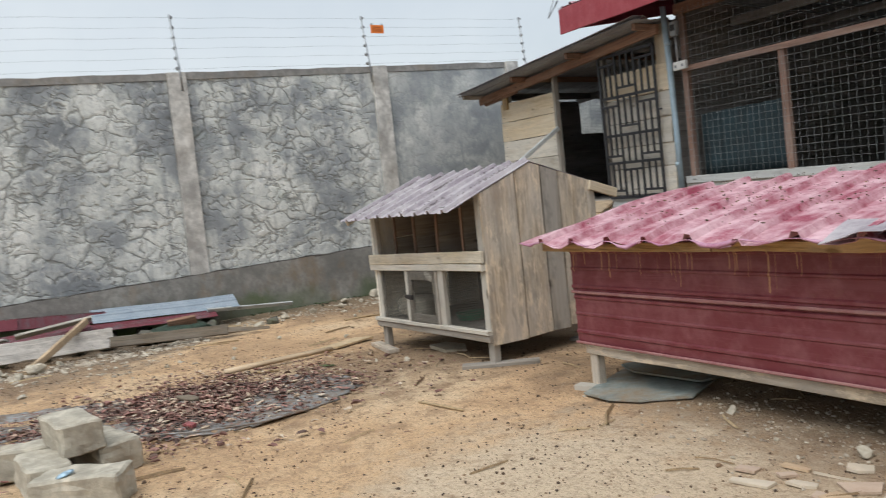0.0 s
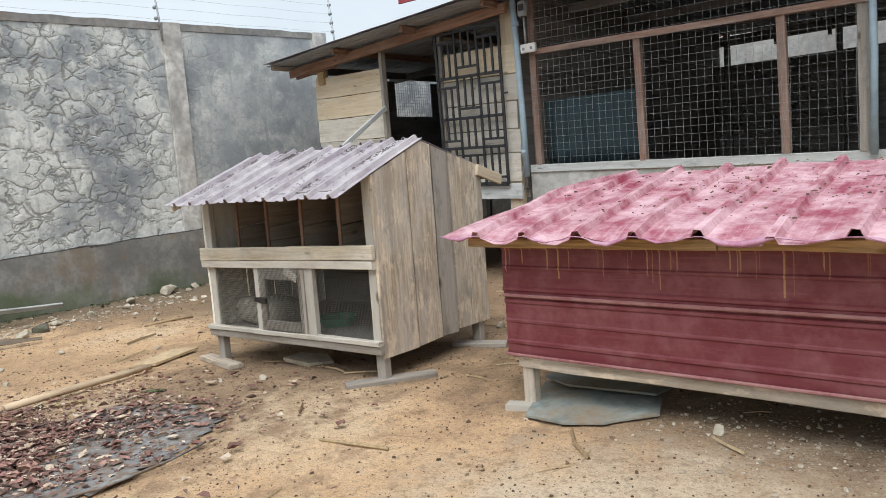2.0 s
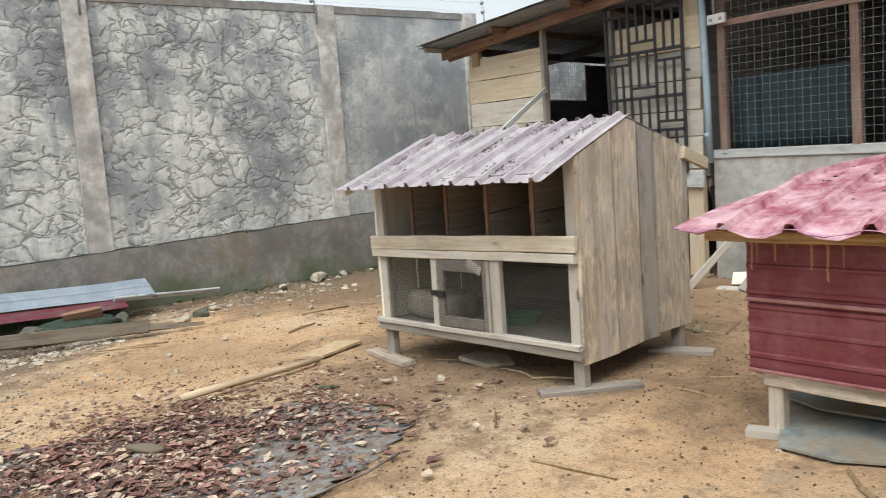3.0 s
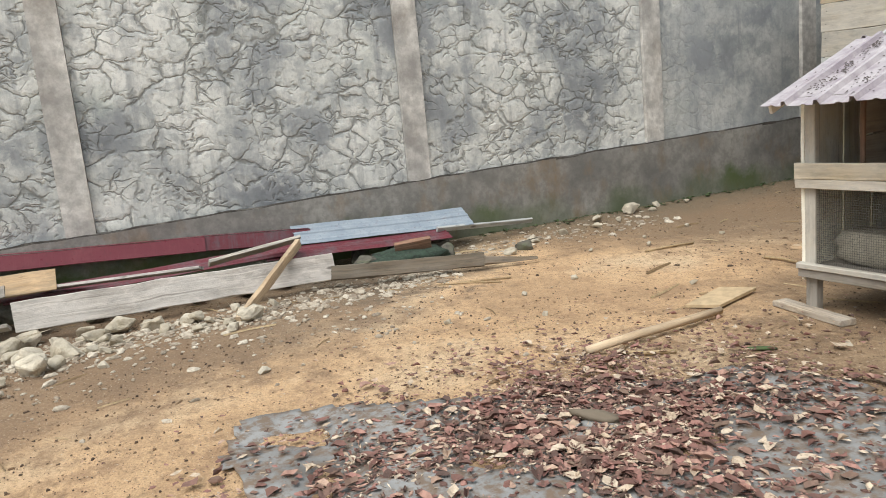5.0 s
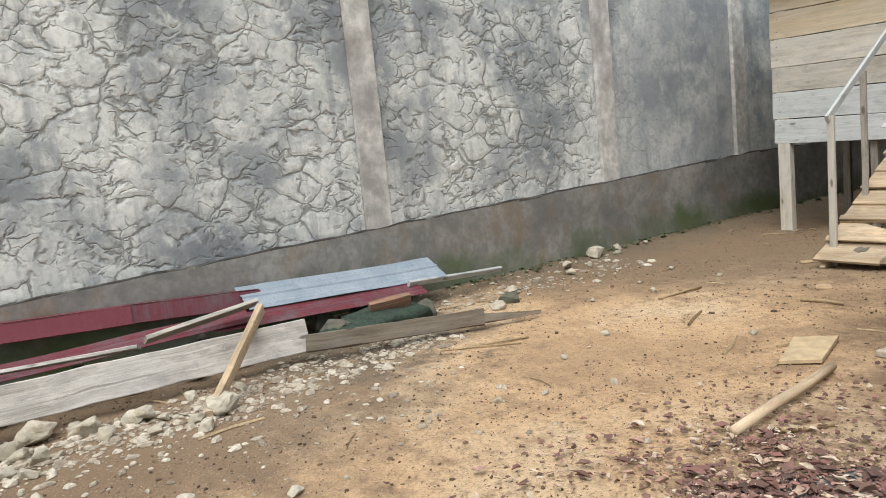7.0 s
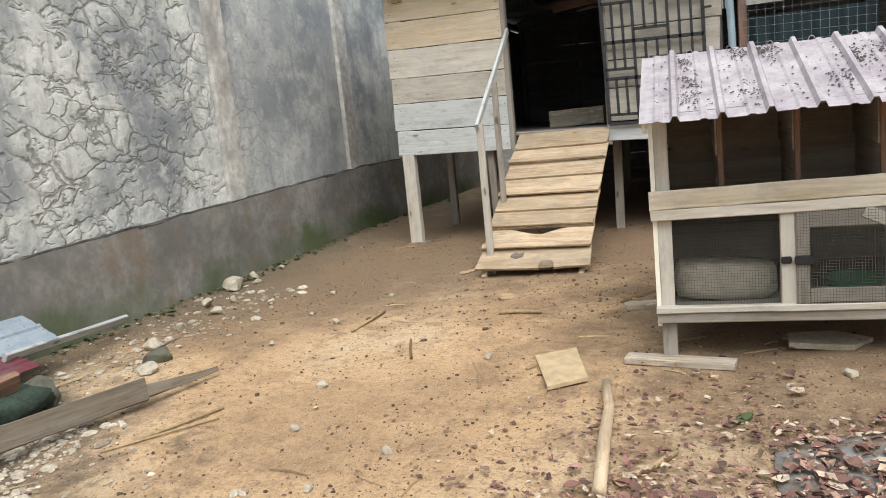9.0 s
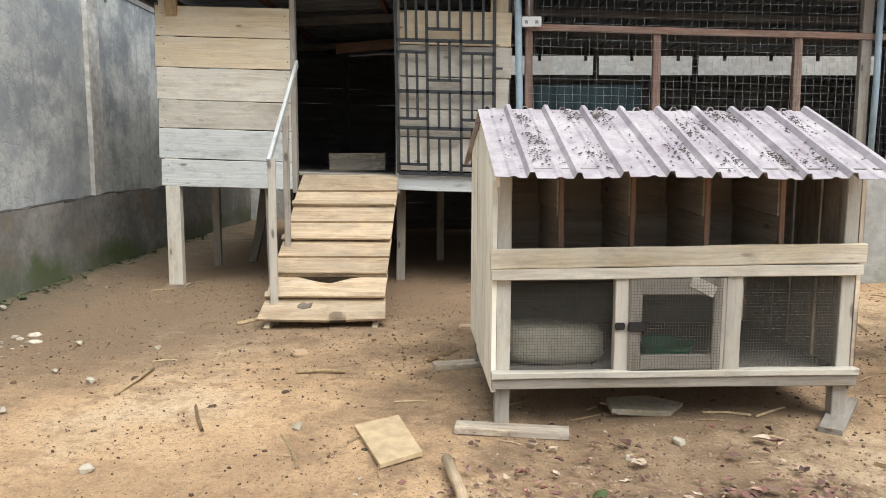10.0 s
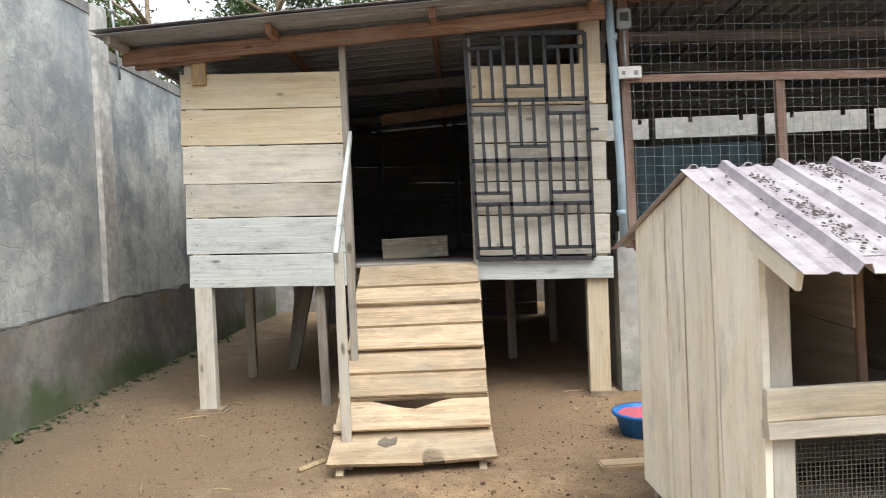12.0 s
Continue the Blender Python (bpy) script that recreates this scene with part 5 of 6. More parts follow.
def on_hutch_roof(count, seed):
    rnd = random.Random(seed)
    verts, faces = [], []
    spots = [(rnd.uniform(0.15, 1.65), rnd.uniform(-0.22, 0.48)) for _ in range(20)]
    for i in range(count):
        sx, sy = rnd.choice(spots)
        x, y = rnd.gauss(sx, 0.035), rnd.gauss(sy, 0.06)
        if i % 7 == 0:
            x, y = rnd.uniform(-0.02, 1.75), rnd.uniform(-0.26, 0.5)
        x, y = min(max(x, -0.03), 1.76), min(max(y, -0.28), 0.52)
        z = 1.275 + 0.4 * (y + 0.31) + 0.006
        s = rnd.uniform(0.003, 0.009)
        b = len(verts)
        for lx, ly, lz in ((s, 0, 0), (0, s, 0), (-s * 0.8, 0, 0), (0, -s, 0), (s * 0.2, 0, s * 0.55)):
            lx *= rnd.uniform(0.6, 1.4)
            verts.append((x + lx, y + ly, z + lz + 0.4 * ly))
        faces += [(b, b + 1, b + 4), (b + 1, b + 2, b + 4), (b + 2, b + 3, b + 4), (b + 3, b, b + 4)]
    ob = tagged(from_lists("roof_debris", verts, faces, CRUMB), "dark dried droppings and leaf bits on the hutch roof", "debris", kind="stuff")
    ob.matrix_world = HM


on_hutch_roof(1500, 5)
for a, b, mat, label in (((-6.02, 3.70), (-5.47, 3.63), WOOD_HUT, "weathered offcut under a hutch leg"), ((-4.22, 3.62), (-3.88, 4.12), WOOD_GREY, "grey offcut under a hutch leg"), ((-4.28, 4.78), (-3.9, 4.95), WOOD_GREY, "grey offcut under a hutch leg"), ((-6.15, 4.72), (-5.7, 4.85), WOOD_HUT, "weathered offcut under a hutch leg")):
    z = ground_z((a[0] + b[0]) / 2, (a[1] + b[1]) / 2)
    tagged(plank("timber_offcut", None, (*a, z + 0.012), (*b, z + 0.012), 0.11, 0.035, mat, up=(-(b[1] - a[1]), b[0] - a[0], 0)), label, "offcut", "offcuts under the hutch")


# ---- low red brooder shed ----
brooder = thing("brooder_shed", pose(-3.07, 3.87, 0.0), "low maroon sheet-metal brooder shed with a faded crimson roof", "shed")
BL = 3.69
PANS = ((0.0, 0.0), (0.25, 0.0), (0.5, 0.0), (0.76, 0.0), (0.82, 1.0), (0.93, 1.0), (0.98, 0.0))
FRONT = ((0.0, 0.0), (0.06, 0.0), (0.085, 1.0), (0.125, 1.0), (0.15, 0.0), (0.38, 0.0), (0.40, 0.7), (0.43, 0.7), (0.45, 0.0), (0.70, 0.0), (0.725, 1.0), (0.765, 1.0), (0.79, 0.0))
ribbed_sheet("front_sheet", brooder, (0, -0.006, 0.675), (0, 0.0, -0.345), (BL, 0, 0), 0.36, 0.009, SHEET_MAROON, profile=FRONT, segs=20, wave=0.006, wrinkle=0.003, label="maroon ribbed wall sheet with drip stains")
ribbed_sheet("front_sheet", brooder, (0, -0.012, 0.975), (0, -0.004, -0.315), (BL, 0, 0), 0.36, 0.009, SHEET_MAROON, profile=FRONT, segs=20, wave=0.006, wrinkle=0.003)
plank("seam_strip", brooder, (0, -0.026, 0.672), (BL, -0.026, 0.672), 0.018, 0.016, SHEET_SEAM, seg=10, rough=0.003)
plank("foot_strip", brooder, (0, -0.022, 0.337), (BL, -0.022, 0.337), 0.016, 0.014, SHEET_SEAM, seg=10, rough=0.003)
ribbed_sheet("side_sheet", brooder, (0.0, 1.02, 0.97), (0, 0, -0.64), (0, -1.02, 0), 0.36, 0.009, SHEET_MAROON, profile=FRONT, segs=6)
ribbed_sheet("back_sheet", brooder, (BL, 1.02, 1.1), (0, 0, -0.77), (-BL, 0, 0), 0.36, 0.009, SHEET_MAROON, profile=FRONT, segs=6)
ribbed_sheet("side_sheet", brooder, (BL, 0.0, 0.97), (0, 0, -0.64), (0, 1.02, 0), 0.36, 0.009, SHEET_MAROON, profile=FRONT, segs=6)
easy_box("floor_board", brooder, (BL / 2, 0.51, 0.32), (BL - 0.02, 1.0, 0.02), WOOD_GREY)
plank("bottom_rail", brooder, (0.06, 0.02, 0.295), (BL, 0.02, 0.292), 0.06, 0.045, WOOD_HUT, seg=10, rough=0.006)
plank("bottom_rail", brooder, (0.06, 0.99, 0.295), (BL, 0.99, 0.292), 0.06, 0.045, WOOD_GREY)
for x in (0.11, BL - 0.1):
    plank("leg", brooder, (x, 0.045, -0.02), (x, 0.045, 0.30), 0.075, 0.06, WOOD_HUT, up=(1, 0, 0), seg=3)
    plank("leg", brooder, (x, 0.98, -0.02), (x, 0.98, 0.30), 0.075, 0.06, WOOD_GREY, up=(1, 0, 0), seg=3)
plank("eave_timber", brooder, (-0.14, -0.10, 0.975), (1.25, -0.10, 0.972), 0.05, 0.05, WOOD_NEW, seg=8, rough=0.008)
plank("eave_timber", brooder, (1.26, -0.10, 0.974), (BL + 0.1, -0.10, 0.978), 0.055, 0.05, WOOD_NEW, seg=10, rough=0.01)
plank("purlin", brooder, (-0.1, 0.45, 1.06), (BL + 0.1, 0.45, 1.06), 0.05, 0.05, WOOD_GREY)
plank("purlin", brooder, (0.0, 0.98, 1.17), (BL + 0.1, 0.98, 1.17), 0.05, 0.05, WOOD_GREY)
roof1 = ribbed_sheet("roof_sheet", brooder, (-0.24, -0.26, 1.025), (BL + 0.45, 0, 0.0), (-0.05, 1.33, 0.245), 0.30, 0.034, SHEET_CRIMSON, profile=PANS, segs=16, front_wave=0.05, wave=0.012, wrinkle=0.008, scallop=0.032, label="faded crimson ribbed roof with a curled eave")
verts, faces = [], []
for i in range(121):
    x = -0.22 + i * (BL + 0.4) / 120
    w = noise.noise((x * 3.1, 2, 8)) + 0.5 * noise.noise((x * 8, 4, 1))
    drop = max(0.003, 0.006 + 0.028 * w + 0.016 * noise.noise((x * 17, 2, 2)))
    edge = 1.027 - scalloped(x + 0.24, 0.30, 0.032)
    for k in range(4):
        f = k / 3
        verts.append((x, -0.262 - 0.014 * math.sin(f * 2.4) * (0.7 + w) , edge - drop * f * (1 + 0.3 * f)))
for i in range(120):
    for k in range(3):
        faces.append((i * 4 + k, i * 4 + k + 1, i * 4 + k + 5, i * 4 + k + 4))
lip = from_lists("eave_lip", verts, faces, SHEET_PURPLE, brooder, "curled purplish eave edge", True, [(v[0], v[2]) for v in verts])
lip.modifiers.new("thickness", "SOLIDIFY").thickness = 0.002
for v in roof1.data.vertices:
    f = (v.co.y + 0.26) / 1.31
    v.co.x = max(v.co.x, -0.24 + 0.5 * f * f + 0.02 * noise.noise((f * 5, 0, 0)))
ribbed_sheet("roof_patch", brooder, (0.924, 0.70, 1.209), (1.20, 0, 0.0), (-0.013, 0.36, 0.0665), 0.30, 0.034, SHEET_CRIMSON, profile=PANS, segs=5, front_wave=0.03, wrinkle=0.012)
ribbed_sheet("roof_patch", brooder, (2.148, 0.06, 1.092), (1.77, 0, 0.0), (-0.038, 1.02, 0.188), 0.30, 0.034, SHEET_CRIMSON, profile=PANS, segs=10, front_wave=0.035, wrinkle=0.012)
ribbed_sheet("curled_flashing", brooder, (1.95, -0.30, 1.03), (1.75, 0, 0.0), (0.0, 0.22, 0.055), 0.4, 0.012, SHEET_LILAC, segs=5, front_wave=0.05, wrinkle=0.015, label="curled lilac flashing on the eave")


def roof_grit(x, y):
    return 1.065 + 0.185 * (y - 3.62)


scatter("roof_grit", 800, lambda: (random.uniform(-2.9, 0.3), 3.68 + 1.2 * random.random() ** 0.7), (0.002, 0.006), CLODS, "clod", "dry grit and leaf bits on the brooder roof", "debris", height=roof_grit)
for i, (pts, dz) in enumerate(((((-2.86, 3.69), (-2.61, 3.67), (-2.42, 3.75), (-2.39, 3.80), (-2.23, 3.97), (-2.38, 4.34), (-2.77, 4.36), (-3.10, 4.26)), 0.03), (((-3.08, 4.22), (-2.86, 4.12), (-2.34, 4.17), (-2.32, 4.40), (-2.9, 4.55), (-3.05, 4.40)), 0.065))):
    cx, cy = sum(p[0] for p in pts) / len(pts), sum(p[1] for p in pts) / len(pts)
    sheet = tagged(slab_poly("fibre_sheet", None, [(x - cx, y - cy) for x, y in pts], 0.012, ASBESTOS), "broken grey-green fibre sheet lying under the brooder", "sheet", "fibre sheets")
    sheet.matrix_world = pose(cx, cy, ground_z(cx, cy) + dz, 1.5 - 2 * i, -1.5 + i, 0)
block = tagged(easy_box("foot_block", None, (0, 0, 0), (0.15, 0.09, 0.04), WOOD_PALE), "small pale block under a brooder leg", "block")
block.matrix_world = pose(-3.0, 3.84, ground_z(-3.0, 3.84) + 0.015, 0, 0, 20)


# ---- concrete blocks ----
def concrete_block(x, y, z, turn, tilt=0.0, size=(0.45, 0.22, 0.17), seed=1):
    bm = bmesh.new()
    boxes(bm, [((0, 0, 0), size)])
    bmesh.ops.bevel(bm, geom=bm.edges[:], offset=0.012, segments=1, affect="EDGES")
    bmesh.ops.subdivide_edges(bm, edges=bm.edges[:], cuts=5, use_grid_fill=True)
    for v in bm.verts:
        v.co += Vector((noise.noise(v.co * 9 + Vector((seed, 0, 0))), noise.noise(v.co * 9 + Vector((0, seed, 5))), noise.noise(v.co * 9 + Vector((3, 0, seed))))) * 0.016
        v.co += v.co.normalized() * 0.007 * noise.noise(v.co * 32 + Vector((seed, seed, 0)))
    ob = part("concrete_block", bm, BLOCK, None, "", False)
    ob.matrix_world = pose(x, y, z, tilt, tilt * 0.5, turn)
    return tagged(ob, "chipped pale concrete block in a loose heap", "block", "heap of concrete blocks")


concrete_block(-3.93, 0.86, 0.265, 12, 2, seed=2)
concrete_block(-3.38, 0.86, 0.095, 62, 1, seed=5)
concrete_block(-3.78, 0.70, 0.10, 8, -1, (0.45, 0.22, 0.18), seed=7)
concrete_block(-3.98, 1.02, 0.10, 20, 2, (0.45, 0.24, 0.18), seed=11)
concrete_block(-4.20, 0.66, 0.09, 75, -2, (0.42, 0.22, 0.18), seed=13)
rag = tagged(link("rag", stone_mesh("rag", (0.05, 0.10, 0.012), 8, 0.5, 2), plain("pale_blue_rag", (0.32, 0.45, 0.55), 0.9, 0, 30, 0.5, 0.5), None, "", True), "small pale blue rag on a concrete block", "rag")
rag.matrix_world = pose(-3.36, 0.79, 0.19, 12, 5, 20)

# ---- broken tiles ----
TILES = ((-1.24, 3.22, 0.23, 0.075, 24), (-1.35, 3.32, 0.13, 0.09, 30), (-1.22, 3.46, 0.13, 0.075, 10), (-1.20, 3.37, 0.10, 0.06, 60), (-1.06, 3.47, 0.18, 0.06, 8), (-1.03, 3.61, 0.12, 0.12, -25), (-0.92, 3.43, 0.20, 0.13, 35), (-0.93, 3.29, 0.13, 0.12, 20), (-0.99, 3.27, 0.05, 0.10, 20), (-1.10, 3.33, 0.13, 0.07, 30), (-0.74, 3.41, 0.18, 0.17, -20), (-0.66, 3.32, 0.16, 0.17, 30), (-0.62, 3.62, 0.20, 0.17, 30), (-0.6, 3.45, 0.14, 0.1, 12), (-0.48, 3.42, 0.22, 0.17, 40), (-0.72, 3.13, 0.26, 0.16, 22), (-0.92, 3.08, 0.15, 0.06, -10), (-1.07, 2.94, 0.16, 0.13, 45), (-1.36, 2.83, 0.19, 0.11, 5), (-0.35, 3.42, 0.18, 0.14, 50), (-0.37, 3.26, 0.16, 0.1, -15), (-0.43, 3.75, 0.1, 0.08, 0), (-0.5, 3.05, 0.18, 0.13, 18), (-0.85, 3.25, 0.05, 0.06, 10))
for i, (x, y, a, b, turn) in enumerate(TILES):
    rnd = random.Random(i * 7 + 1)
    n = rnd.choice((4, 4, 5, 5, 3))
    angs = sorted(rnd.uniform(0, 6.28) for _ in range(n)) if n == 3 else [k * 6.283 / n + rnd.uniform(-0.35, 0.35) + 0.78 for k in range(n)]
    pts = [(0.5 * a * math.cos(t), 0.52 * b * math.sin(t)) for t in angs]
    shard = tagged(slab_poly("tile_shard", None, pts, 0.011, (TILE_CREAM, TILE_PINK, TILE_TAN, TILE_PINK, TILE_CREAM)[i % 5] if i not in (12, 19) else TILE_GREY), "broken ceramic floor tile piece lying on the earth", "tile piece", "broken tiles")
    shard.matrix_world = pose(x, y, ground_z(x, y) + 0.014, rnd.uniform(-4, 4), rnd.uniform(-4, 4), turn + rnd.uniform(-8, 8))

# ---- tarpaulin with litter ----
OUT = ((-4.13, 2.52), (-4.02, 2.0), (-4.15, 1.55), (-4.7, 0.95), (-5.1, 0.4), (-5.7, 0.15), (-6.3, 0.4), (-6.1, 1.0), (-5.8, 1.5), (-5.5, 2.1), (-5.3, 2.7), (-4.85, 2.95), (-4.4, 2.85))


def inside(x, y, poly):
    hit = False
    for i in range(len(poly)):
        (x0, y0), (x1, y1) = poly[i - 1], poly[i]
        if (y0 > y) != (y1 > y) and x < (x1 - x0) * (y - y0) / (y1 - y0) + x0:
            hit = not hit
    return hit


bm = bmesh.new()
step = 0.05
grid = {}
for i in range(60):
    for j in range(64):
        x, y = -6.5 + i * step, -0.1 + j * step
        wx, wy = x + 0.12 * noise.noise((x * 2.2, y * 2.2, 4)), y + 0.12 * noise.noise((x * 2.2, y * 2.2, 14))
        if inside(wx, wy, OUT):
            grid[i, j] = bm.verts.new((x + 0.02 * noise.noise((x * 9, y * 9, 1)), y + 0.02 * noise.noise((x * 9, y * 9, 2)), ground_z(x, y) + 0.008 + 0.026 * noise.noise((x * 2.6, y * 2.6, 6)) + 0.008 * noise.noise((x * 8, y * 8, 6))))
for i, j in list(grid):
    q = [grid.get(k) for k in ((i, j), (i + 1, j), (i + 1, j + 1), (i, j + 1))]
    if all(q):
        bm.faces.new(q)
bmesh.ops.delete(bm, geom=[v for v in bm.verts if not v.link_faces], context="VERTS")
bmesh.ops.recalc_face_normals(bm, faces=bm.faces)
tarp = tagged(part("tarpaulin", bm, TARP, None, "", True), "worn grey tarpaulin lying on the earth under litter", "tarpaulin")
tarp.modifiers.new("thickness", "SOLIDIFY").thickness = 0.006
tagged(tube("tarpaulin_hem", tarp, [(-4.12, 2.55, 0.05), (-4.03, 2.3, 0.055), (-4.03, 1.95, 0.04), (-4.15, 1.6, 0.04), (-4.42, 1.25, 0.035)], 0.006, TARP, 6, wobble=0.5))


def on_tarp():
    while True:
        x, y = random.gauss(-4.98, 0.52), random.gauss(1.6, 0.75)
        if random.random() < 0.2:
            x, y = random.gauss(-5.4, 0.4), random.gauss(1.8, 0.5)
        if not (-4.4 < x < -3.2 and 0.5 < y < 1.25) and noise.noise((x * 2.1, y * 2.1, 40)) > random.uniform(-0.6, 0.35):
            return x, y


scatter("peel_litter", 11000, on_tarp, (0.005, 0.024), LITTER, "flake", "red-brown dry peel and leaf litter on the tarpaulin", "litter", lift=0.022)
scatter("peel_lumps", 700, on_tarp, (0.005, 0.016), LITTER, "clod", "dark red-brown peel lumps on the tarpaulin", "litter", lift=0.02)
brick_bit = tagged(easy_box("red_scrap", None, (0, 0, 0), (0.08, 0.055, 0.025), plain("faded_red_plastic", (0.26, 0.075, 0.075), 0.6, 0, 30, 0.3, 0.4)), "faded red plastic scrap in the litter", "scrap")
brick_bit.matrix_world = pose(-4.42, 1.58, ground_z(-4.42, 1.58) + 0.03, 4, 6, 30)

# ---- loose things on the earth ----
pole = tagged(tube("wooden_pole", None, [(-5.93, 2.18, 0.055), (-5.97, 2.55, 0.06), (-6.0, 2.9, 0.062), (-6.06, 3.25, 0.055)], 0.025, WOOD_RAMP, 10, wobble=0.2), "weathered round wooden pole on the earth", "pole")
board = tagged(slab_poly("fibreboard_square", None, [(-0.19, 0.16), (-0.02, -0.29), (0.16, -0.17), (0.02, 0.28)], 0.02, FIBREBOARD), "tan square of fibreboard on the earth", "board")
board.matrix_world = pose(-6.33, 3.52, ground_z(-6.33, 3.52) + 0.03, 2, -2, 0)
slate = tagged(slab_poly("flat_stone", None, [(-0.2, -0.09), (0.1, -0.12), (0.22, 0.02), (0.05, 0.13), (-0.18, 0.08)], 0.03, STONE), "flat grey stone slab under the hutch", "stone")
slate.matrix_world = pose(-5.02, 3.98, ground_z(-5.02, 3.98) + 0.035, 1, 2, 5)
brick = tagged(easy_box("brick_piece", None, (0, 0, 0), (0.30, 0.12, 0.05), TILE_TAN, "", 0.01), "flat tan brick piece on the earth", "brick")
brick.matrix_world = pose(-5.84, 5.68, ground_z(-5.84, 5.68) + 0.01, 0, 0, 5)
chip = tagged(easy_box("brick_piece", None, (0, 0, 0), (0.11, 0.09, 0.04), TILE_TAN, "", 0.012), "small tan brick chip on the earth", "brick")
chip.matrix_world = pose(-7.07, 5.05, ground_z(-7.07, 5.05) + 0.012, 0, 3, 25)
# blue basin
bm = bmesh.new()
prev = None
for r, z in ((0.0, 0.012), (0.15, 0.012), (0.20, 0.15), (0.225, 0.155), (0.225, 0.135), (0.205, 0.13), (0.165, 0.0), (0.0, 0.0)):
    ringv = [bm.verts.new((r * (1 + 0.012 * (i % 2)) * math.cos(i * math.pi / 16), r * (1 + 0.012 * (i % 2)) * math.sin(i * math.pi / 16), z)) for i in range(32)] if r else [bm.verts.new((0, 0, z))]
    if prev:
        for i in range(32):
            j = (i + 1) % 32
            q = [prev[i % len(prev)], prev[j % len(prev)], ringv[j % len(ringv)], ringv[i % len(ringv)]]
            bm.faces.new(list(dict.fromkeys(q)))
    prev = ringv
basin = thing("blue_basin", pose(-5.54, 6.38, ground_z(-5.54, 6.38)), "blue plastic basin with a pink lining on the earth", "basin")
part("bowl", bm, BLUE_PLASTIC, basin, "", True)
bm = bmesh.new()
bmesh.ops.create_cone(bm, cap_ends=True, segments=24, radius1=0.165, radius2=0.19, depth=0.1, matrix=pose(0, 0, 0.085))
for v in bm.verts:
    if v.co.z > 0.1:
        v.co.z += 0.025 * noise.noise(v.co * 14)
part("lining", bm, PINK_FEED, basin, "crumpled pink lining")

# boards leaning and lying at the poultry house base
tagged(plank("leaning_board", None, (-5.36, 6.92, 0.04), (-4.86, 7.56, 0.86), 0.07, 0.03, WOOD_PALE, seg=5), "pale narrow board leaning on the poultry house base", "board")
tagged(plank("leaning_board", None, (-4.75, 6.98, 0.06), (-4.45, 7.57, 0.72), 0.26, 0.025, WOOD_GREY, up=(1, 0, 0.1), seg=5), "grey wide board leaning on the poultry house base", "board")
tagged(plank("low_board", None, (-5.05, 7.25, 0.13), (-4.15, 7.35, 0.22), 0.13, 0.03, WOOD_CREAM, up=(0, 0.5, 0.8), seg=5), "cream board lying against the poultry house base", "board")
tagged(plank("low_board", None, (-5.1, 7.05, 0.06), (-4.1, 7.12, 0.06), 0.12, 0.03, WOOD_PALE, up=(0, 1, 0.2), seg=5), "pale board lying on the earth", "board")
chunk = tagged(link("wood_chunk", stone_mesh("wood_chunk", (0.24, 0.075, 0.06), 21, 0.35, 3), WOOD_BROWN, None, "", True), "dark brown wood chunk in the litter", "wood chunk")
chunk.matrix_world = pose(-5.2, 1.72, ground_z(-5.2, 1.72) + 0.04, 4, 3, 35)
leaf = tagged(link("green_leaf", stone_mesh("green_leaf", (0.16, 0.05, 0.02), 5, 0.4, 2), WEED, None, "", True), "fallen green leaf beside the tarpaulin", "leaf")
leaf.matrix_world = pose(-5.45, 2.95, ground_z(-5.45, 2.95) + 0.014, 5, 5, 70)

# ---- scrap heap along the wall ----
tagged(plank("whitewashed_board", None, (-9.05, -0.93, 0.165), (-8.99, 1.60, 0.165), 0.235, 0.035, WOOD_CHALKY, up=(-0.25, 0, 1), seg=14, rough=0.012), "whitewashed weathered board on edge in the scrap heap", "board")
tagged(plank("prop_stick", None, (-8.29, 0.64, 0.0), (-9.16, 1.345, 0.39), 0.075, 0.045, WOOD_RAMP, seg=8, rough=0.012), "yellow split stick leaning on the whitewashed board", "stick")
tagged(plank("long_board", None, (-8.93, 1.55, 0.115), (-8.53, 2.85, 0.09), 0.125, 0.035, WOOD_BROWN, up=(-0.3, 0, 1), seg=8, rough=0.01), "dark weathered board on edge in the scrap heap", "board")
tagged(plank("split_board", None, (-8.54, 2.80, 0.08), (-8.42, 3.34, 0.045), 0.075, 0.03, WOOD_BROWN, up=(-0.4, 0, 1), seg=6, rough=0.012, taper=0.4), "split dark board end on the earth", "board")
tagged(plank("thin_board", None, (-9.62, -0.77, 0.26), (-9.20, 0.50, 0.30), 0.13, 0.025, WOOD_CHALKY, up=(1, 0, 0.3), seg=6, rough=0.008), "thin pale board in the scrap heap", "board")
tagged(plank("short_board", None, (-9.36, 0.58, 0.30), (-9.46, 1.42, 0.385), 0.13, 0.03, WOOD_PALE, up=(1, 0, 0.5), seg=5, rough=0.01), "short weathered board in the scrap heap", "board")
tagged(plank("wide_board", None, (-9.55, -2.3, 0.335), (-9.58, -0.64, 0.335), 0.26, 0.02, WOOD_PLY, up=(-0.75, 0, 0.5), seg=8, rough=0.01), "tan board in the scrap heap", "board")
tagged(plank("narrow_board", None, (-9.40, -2.15, 0.185), (-9.40, -1.0, 0.32), 0.11, 0.025, WOOD_GREY, up=(-0.6, 0, 0.8), seg=5, rough=0.01), "grey narrow board in the scrap heap", "board")
tagged(plank("narrow_board", None, (-8.95, -2.0, 0.08), (-8.90, -0.95, 0.13), 0.12, 0.03, WOOD_GREY, up=(0.8, 0, 0.4), seg=5, rough=0.012), "grey narrow board in the scrap heap", "board")
